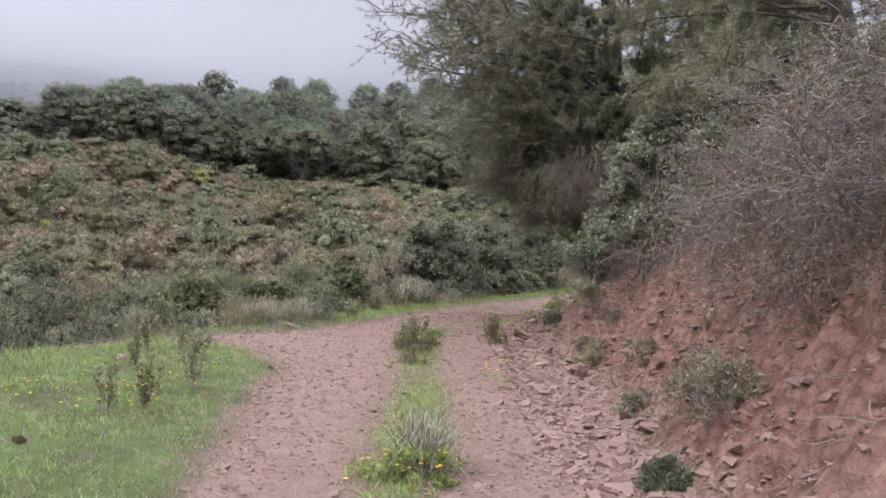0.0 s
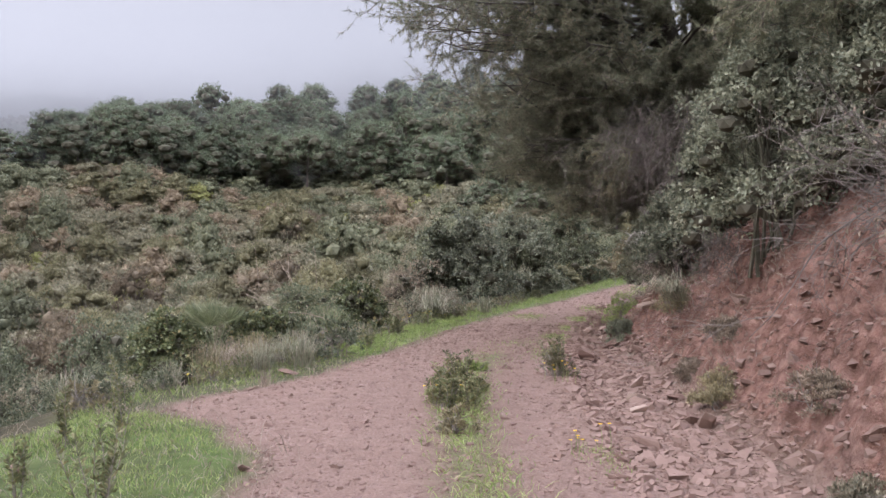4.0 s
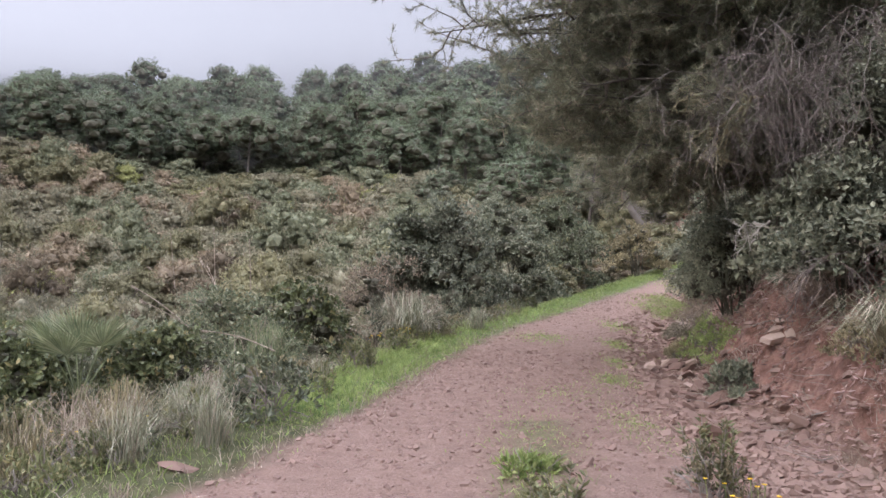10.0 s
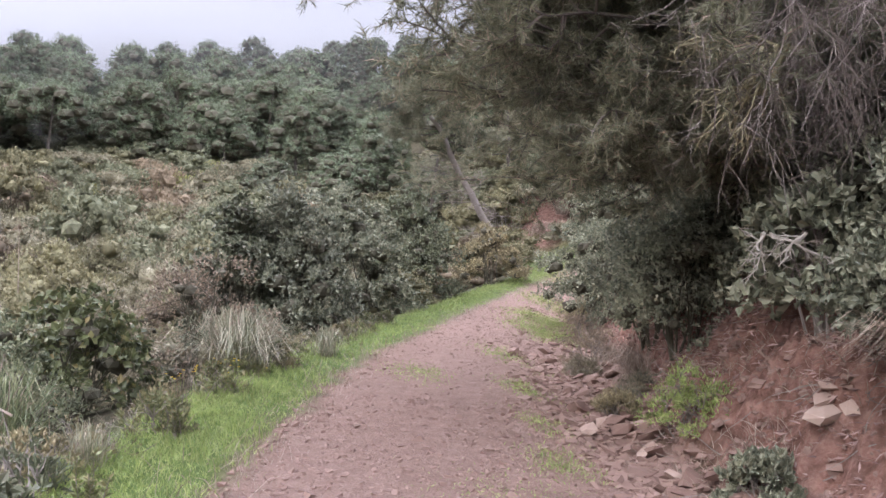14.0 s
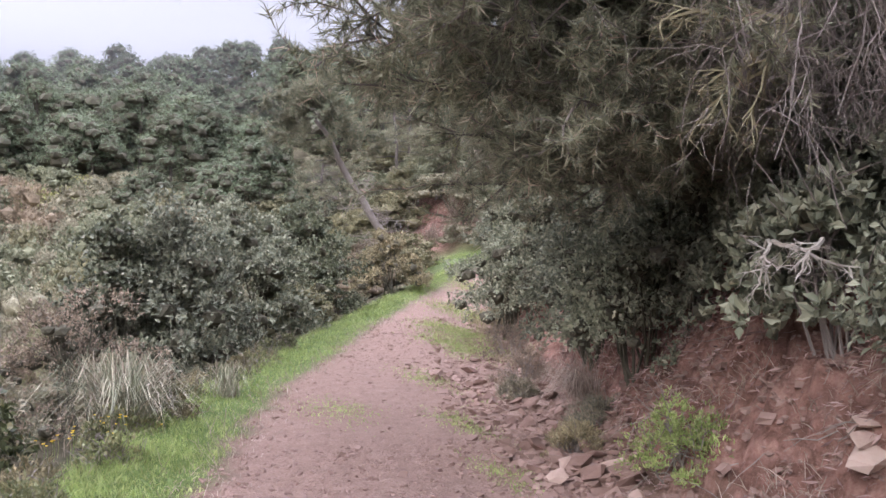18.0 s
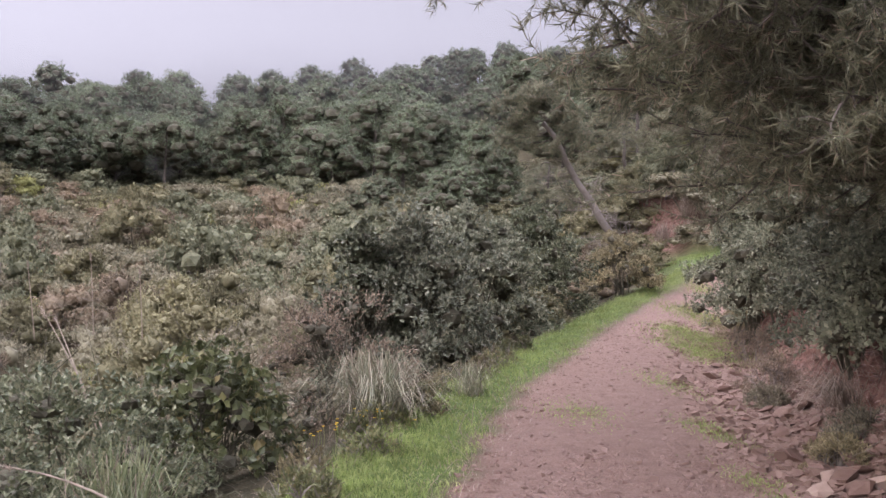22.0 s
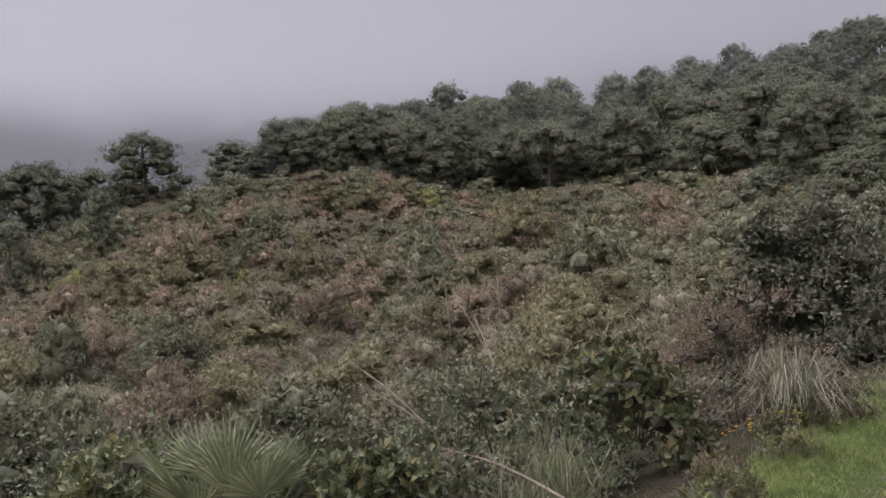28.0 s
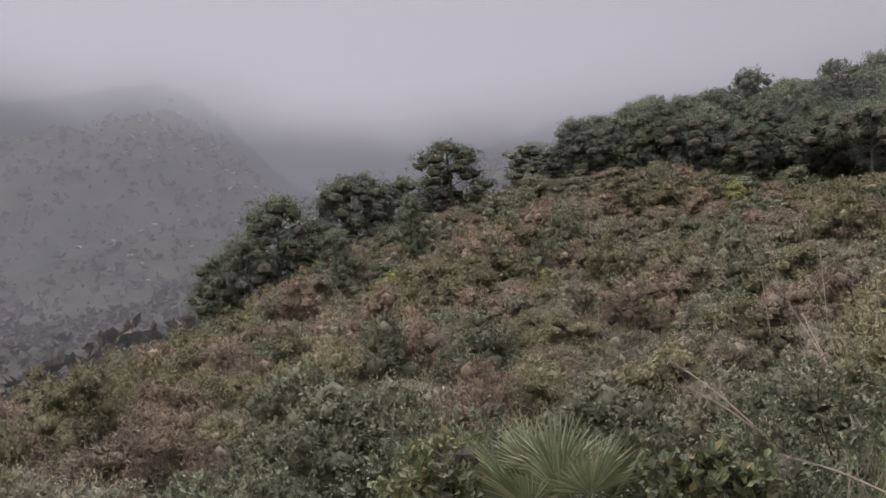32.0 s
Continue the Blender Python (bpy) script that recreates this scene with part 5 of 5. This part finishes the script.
def herbs():
    for x, y, h in ((-1.87, 3.3, 0.5), (-1.85, 4.3, 0.38), (-1.5, 4.5, 0.72), (-1.69, 5.1, 0.6), (-1.6, 3.5, 0.4), (-2.6, 7.6, 0.6), (-2.9, 7.2, 0.5), (-3.1, 8.9, 0.7), (-2.5, 5.6, 0.45), (-2.05, 13.7, 0.4), (-1.15, 14.2, 0.35), (-0.85, 16.1, 0.4)):
        weed(x, y, h)
    weed(1.55, 10.65, 0.5, "dark green weedy shrublet on the track's edge")
    weed(1.62, 10.5, 0.55, "dark green weedy shrublet on the track's edge")
    for x, y, h in ((0.25, 8.55, 0.5), (0.4, 8.8, 0.55), (0.32, 9.1, 0.42), (0.5, 9.5, 0.45), (0.42, 9.8, 0.4), (0.2, 8.9, 0.4), (0.55, 8.4, 0.4), (0.35, 8.2, 0.35)):
        weed(x, y, h, "leafy green weed on the strip between the ruts")
    herb(0.36, 8.8, 0.3, 0.42, M_WEED, "dense leafy green weeds on the strip between the ruts", "weed_clump", 18, 110, (0.055, 0.018))
    herb(0.48, 9.6, 0.26, 0.32, M_WEED, "dense leafy green weeds on the strip between the ruts", "weed_clump", 14, 100, (0.055, 0.018))
    herb(0.5, 7.4, 0.24, 0.3, M_OLIVE, "leafy weeds on the strip between the ruts", "weed_clump", 12, 60)
    herb(0.5, 11.2, 0.25, 0.16, M_GRASS, "low leafy green plant on the track", "leafy_plant", 10, 60, (0.07, 0.025))
    herb(1.58, 10.6, 0.28, 0.5, M_OLIVE, "dark green shrublet at the track's edge", "shrublet", 14, 70, (0.04, 0.014))
    herb(0.85, 1.75, 0.38, 0.3, M_GRASS, "leafy green herbs under the tussock", "leafy_plant", 14, 60, (0.06, 0.025))
    for x, y, r, h, m, lab in ((3.05, 2.5, 0.36, 0.6, M_GREY, "straggly grey-green shrub on the cut bank"), (2.62, 2.1, 0.2, 0.26, M_LENTISK, "small bluish-green plant at the foot of the bank"), (2.92, 4.95, 0.2, 0.28, M_GREY, "small grey shrublet at the foot of the bank"),
                              (3.2, 3.4, 0.35, 0.5, M_BROWN, "dry brown shrublet on the cut bank"), (3.0, 8.4, 0.3, 0.4, M_OLIVE, "small shrublet on the cut bank"), (2.9, 14.1, 0.26, 0.5, M_OAK, "young evergreen oak growing at the foot of the bank"),
                              (3.25, 15.6, 0.42, 0.6, M_GRASS, "bright green feathery broom on the bank"), (4.7, 21.4, 0.5, 0.75, M_BROWN, "purplish-brown dry heather at the foot of the bank"), (4.1, 20.3, 0.28, 0.36, M_GREY, "pale grey-green lavender at the foot of the bank"),
                              (3.4, 9.6, 0.28, 0.3, M_BROWN, "dark withered heather clump on the red bank"), (3.1, 9.9, 0.22, 0.26, M_BROWN, "dark withered heather clump on the red bank"), (3.5, 12.4, 0.4, 0.4, M_OLIVE, "low green shrublet on the bank"),
                              (3.3, 17.4, 0.3, 0.4, M_OLIVE, "low green shrublet on the bank"), (3.9, 18.0, 0.34, 0.4, M_GREY, "low grey shrublet on the bank"), (5.6, 24.0, 0.6, 0.9, M_BROWN, "dry brown shrub at the foot of the bank"),
                              (7.0, 27.5, 0.6, 0.8, M_OLIVE, "low olive-green bush beside the track"), (7.6, 29.3, 0.7, 0.9, M_OLIVE, "low olive-green bush beside the track"), (3.3, 6.6, 0.3, 0.35, M_BROWN, "dark withered heather clump on the red bank")):
        herb(x, y, r, h, m, lab, "shrublet", 18, 230, (0.042, 0.012) if m is not M_OAK else (0.05, 0.03))
    st, pe = Geo(), Geo()
    for x, y, s, c in ((-1.9, 4.0, 0.35, 16), (-2.6, 3.3, 0.4, 14), (-1.6, 3.0, 0.3, 10), (0.85, 1.4, 0.2, 14), (1.5, 6.4, 0.1, 8), (-3.2, 12.0, 0.3, 10), (-1.0, 18.9, 0.25, 18), (-0.5, 19.2, 0.2, 12), (1.6, 10.0, 0.08, 8), (-0.2, 21.0, 0.2, 8), (0.4, 8.5, 0.15, 5)):
        for _ in range(c):
            daisy(st, pe, x + rng.normal() * s, y + rng.normal() * s)
    root = tagged(new("wild_daisies"), "scattered yellow wild daisies in flower in the grass", "flowers", kind="stuff")
    tagged(part("stalks", st, M_GRASS, root), kind="stuff")
    tagged(part("petals", pe, M_FLOWER, root), kind="stuff")
    for y in np.arange(9.0, 26, 0.62):
        x = left_edge(y) - verge(y) - rng.uniform(0.0, 0.45)
        herb(float(x), float(y), rng.uniform(0.22, 0.4), rng.uniform(0.25, 0.5), (M_WEED, M_WEED, M_OLIVE, M_LENTISK)[rng.integers(4)], "leafy herbs at the outer edge of the verge", "herb_clump", 12, 55, (0.06, 0.02))


def palm(x, y, z):
    """A dwarf fan palm: folded blades spread from the end of each stalk."""
    root = tagged(new("dwarf_palm"), "dwarf fan palm with stiff grey-green fans below the verge", "palm")
    for k, (az, tilt, rad) in enumerate(((120, 2.6, 0.46), (305, 3.0, 0.48), (60, 1.6, 0.42), (20, 1.1, 0.40), (200, 1.1, 0.38), (150, 1.4, 0.42), (270, 1.0, 0.42), (330, 1.2, 0.44), (235, 1.3, 0.42))):
        g, st = Geo(), Geo()
        d = unit(np.array([np.cos(radians(az)), np.sin(radians(az)), tilt + 0.5]))
        hub = d * rng.uniform(0.55, 0.75)
        tube(st, [[0, 0, 0], hub * 0.5 + [0, 0, 0.02], hub], 0.012, 0.007, 5)
        side = unit(np.cross(d, [0, 0, 1]))
        face = np.cross(side, d)
        for a in np.radians(np.linspace(-80, 80, 27)):
            w = d * np.cos(a) + side * np.sin(a)
            ln = rad * (0.8 + 0.2 * np.cos(a)) * rng.uniform(0.9, 1.08)
            q = unit(np.cross(w, face)) * 0.0105
            m, t = hub + w * ln * 0.55, hub + w * ln - face * ln * 0.05
            g.add([hub, m + q + face * 0.004, t, m + face * 0.012, hub, m + face * 0.012, t, m - q + face * 0.004], [[0, 1, 2, 3], [4, 5, 6, 7]])
        fan = part("fan", g, M_PALM, root)
        part("stalk", st, M_PALM, fan)
    root.location = (x, y, z)


def canes():
    for base, tip, lab in (((-3.00, 18.91, 0.24), (-3.65, 19.25, 1.36), "tall bleached reed stalk among the scrub"), ((-3.07, 18.99, 0.20), (-3.59, 19.47, 1.25), "tall bleached reed stalk among the scrub"),
                           ((-3.10, 16.79, 0.40), (-4.02, 17.16, 1.00), "long bleached stalk leaning over the scrub"), ((-3.11, 16.89, 0.37), (-3.85, 17.00, 0.81), "long bleached stalk leaning over the scrub"), ((-1.87, 15.42, 0.32), (-2.84, 16.04, 0.50), "long bleached stalk fallen across the verge"),
                           ((-3.72, 23.76, 0.72), (-3.75, 23.79, 1.74), "thin reed with a feathery head"), ((-5.42, 24.34, 0.72), (-5.51, 24.34, 1.88), "thin reed with a feathery head"), ((-4.63, 24.58, 0.77), (-4.66, 24.59, 1.99), "thin reed with a feathery head")):
        root = tagged(new("reed"), lab, "reed")
        g, h = Geo(), Geo()
        b, t = np.array(base), np.array(tip)
        line = np.array([b + (t - b) * q + np.array([0, 0, 0.05]) * np.sin(q * 3.1) for q in np.linspace(0, 1, 7)])
        tube(g, line, 0.010, 0.004, 5)
        part("stalk", g, M_DRY, root)
        p = np.repeat(line[-1:], 50, 0) - (t - b) * rng.uniform(0, 0.1, (50, 1))
        leaves(h, p, unit(rand_dirs(50) * 0.7 + unit(t - b)), 0.045, 0.007)
        part("seed_head", h, M_DRY, root)


def litter():
    """Fallen needles, leaves and twigs on the cut bank."""
    g, tw = Geo(), Geo()
    n = 30000
    y = np.where(rng.uniform(size=n) < 0.55, rng.uniform(10.5, 21, n), rng.uniform(-3, 24, n))
    x = bank_foot(y) + rng.uniform(-0.3, 2.6, n)
    thick = np.array([noise.noise(Vector((a * 0.9, b * 0.9, 25))) for a, b in zip(x, y)]) + 0.25 * (x - bank_foot(y) - 0.9) + 0.45 * (y > 11)
    ok = thick > rng.uniform(-0.1, 0.6, n)
    x, y = x[ok], y[ok]
    p = np.stack([x, y, floor_z(x, y) + 0.008], 1)
    d = unit(rng.normal(size=p.shape) * (1, 1, 0.3) + (-0.35, 0, -0.3))
    leaves(g, p, d, rng.uniform(0.04, 0.13, len(p)), rng.uniform(0.006, 0.022, len(p)), 0.1)
    ob = new("leaf_litter", g.mesh("leaf_litter", M_LITTER))
    tagged(ob, "brown needles and dead leaves fallen on the red bank", "leaf litter", kind="stuff")
    for k in range(420):
        y = rng.uniform(-3, 24) if k % 2 else rng.uniform(11, 20)
        x = bank_foot(y) + rng.uniform(-0.4, 2.0)
        tube(tw, wander((x, y, float(floor_z(x, y)[0]) + 0.03), rng.normal(size=3) * (0.6, 1, 0.25) + (-0.5, 0, -0.4), rng.uniform(0.15, 0.6), 4, 0.2), rng.uniform(0.002, 0.0055), 0.0015, 3)
    ob = new("fallen_twigs", tw.mesh("fallen_twigs", M_TWIG))
    tagged(ob, "thin grey twigs and roots lying on the red bank", "twigs", kind="stuff")


M_LITTER = leaf_mat("brown_litter", [(0, (0.13, 0.088, 0.068)), (0.5, (0.23, 0.17, 0.13)), (1, (0.36, 0.29, 0.225))], 0.8, 0.1, 0.2)


# ---------------------------------------------------------------- dead wood over the bank
def thicket(name, x, y, z, size, count, material, label, way=(0, 0, 1), gravity=0.0, leaf=None, thick=0.012, fork=6):
    """A tangle of bare branches that fork again and again."""
    root = tagged(new(name), label, "dead shrub")
    fo, tg = Geo(), Geo()
    for _ in range(count):
        g = Geo()
        s = np.array([rng.normal() * size * 0.3, rng.normal() * size * 0.3, 0])
        main = wander(s, np.array(way) + rng.normal(size=3) * 0.55, size * rng.uniform(0.7, 1.5), 8, 0.32, gravity)
        tube(g, main, thick * rng.uniform(0.7, 1.3), 0.004, 4)
        for _ in range(fork):
            i = rng.integers(1, 8)
            sub = wander(main[i], unit(main[i] - main[i - 1]) + rng.normal(size=3) * 0.6, size * rng.uniform(0.3, 0.7), 5, 0.25, gravity)
            tube(tg, sub, 0.4 * thick + 0.001, 0.0015, 3)
            for _ in range(fork - 2):
                j = rng.integers(1, 5)
                tube(tg, wander(sub[j], unit(sub[j] - sub[j - 1]) + rng.normal(size=3) * 0.7, size * rng.uniform(0.12, 0.3), 3, 0.3, gravity), 0.0035, 0.0015, 3)
            if leaf is not None:
                p = sub[rng.integers(1, 6, 16)] + rng.normal(size=(16, 3)) * 0.06
                leaves(fo, p, rand_dirs(16), 0.05, 0.022)
        part("branch", g, material, root)
    tagged(part("branchwork", tg, material, root), kind="stuff")
    if leaf is not None:
        part("foliage", fo, leaf, root)
    root.location = (x, y, z)


def dead_wood():
    for x, y, z in ((4.75, 3.0, 1.75), (4.85, 4.4, 1.75), (5.1, 5.8, 1.9), (5.3, 2.2, 2.2), (5.7, 4.2, 2.4), (4.7, 1.4, 1.8), (5.0, 0.2, 2.0), (5.0, 7.0, 1.8), (5.9, 2.8, 2.9)):
        thicket("bare_thicket", x, y, z, 1.3, 30, M_DEAD, "brown leafless thicket hanging over the cut bank", (-0.55, -0.2, 0.4), -0.06, (M_OAK, M_BROWN, M_BROWN, None)[rng.integers(4)], 0.009, 8)
    thicket("broken_branch", 3.3, 14.5, 3.05, 0.62, 6, M_LICHEN, "dead branch with yellow lichen hanging over the bank", (-0.55, 0.1, -0.75), -0.04, None, 0.018)
    for x, y, z in ((3.5, 14.0, 3.4), (3.7, 13.9, 3.7), (3.8, 14.5, 3.9), (3.55, 14.6, 3.5)):
        thicket("hanging_dead_wood", x, y, z, 1.15, 15, M_DEAD, "curtain of grey-brown dead branches hanging over the bank", (-0.15, 0.0, -1.0), -0.16, None, 0.0045)
    thicket("broken_branch", 3.35, 14.8, 1.75, 0.42, 4, M_PALE, "pale broken branch lying down the bank", (-0.5, -0.1, -0.8), -0.08, None, 0.014)
    for x, y, z in ((4.1, 12.3, 1.7), (3.9, 10.9, 1.6), (3.7, 13.0, 1.4)):
        thicket("hanging_roots", x, y, z, 0.55, 12, M_DEAD, "bare roots hanging from the top of the cut bank", (-0.35, -0.1, -1.0), -0.1, None, 0.006)



far_scrub()
grass()
tussocks()
herbs()
palm(-3.95, 15.1, -0.2)
canes()
dead_wood()
ledge()
litter()
gravel()
rubble()
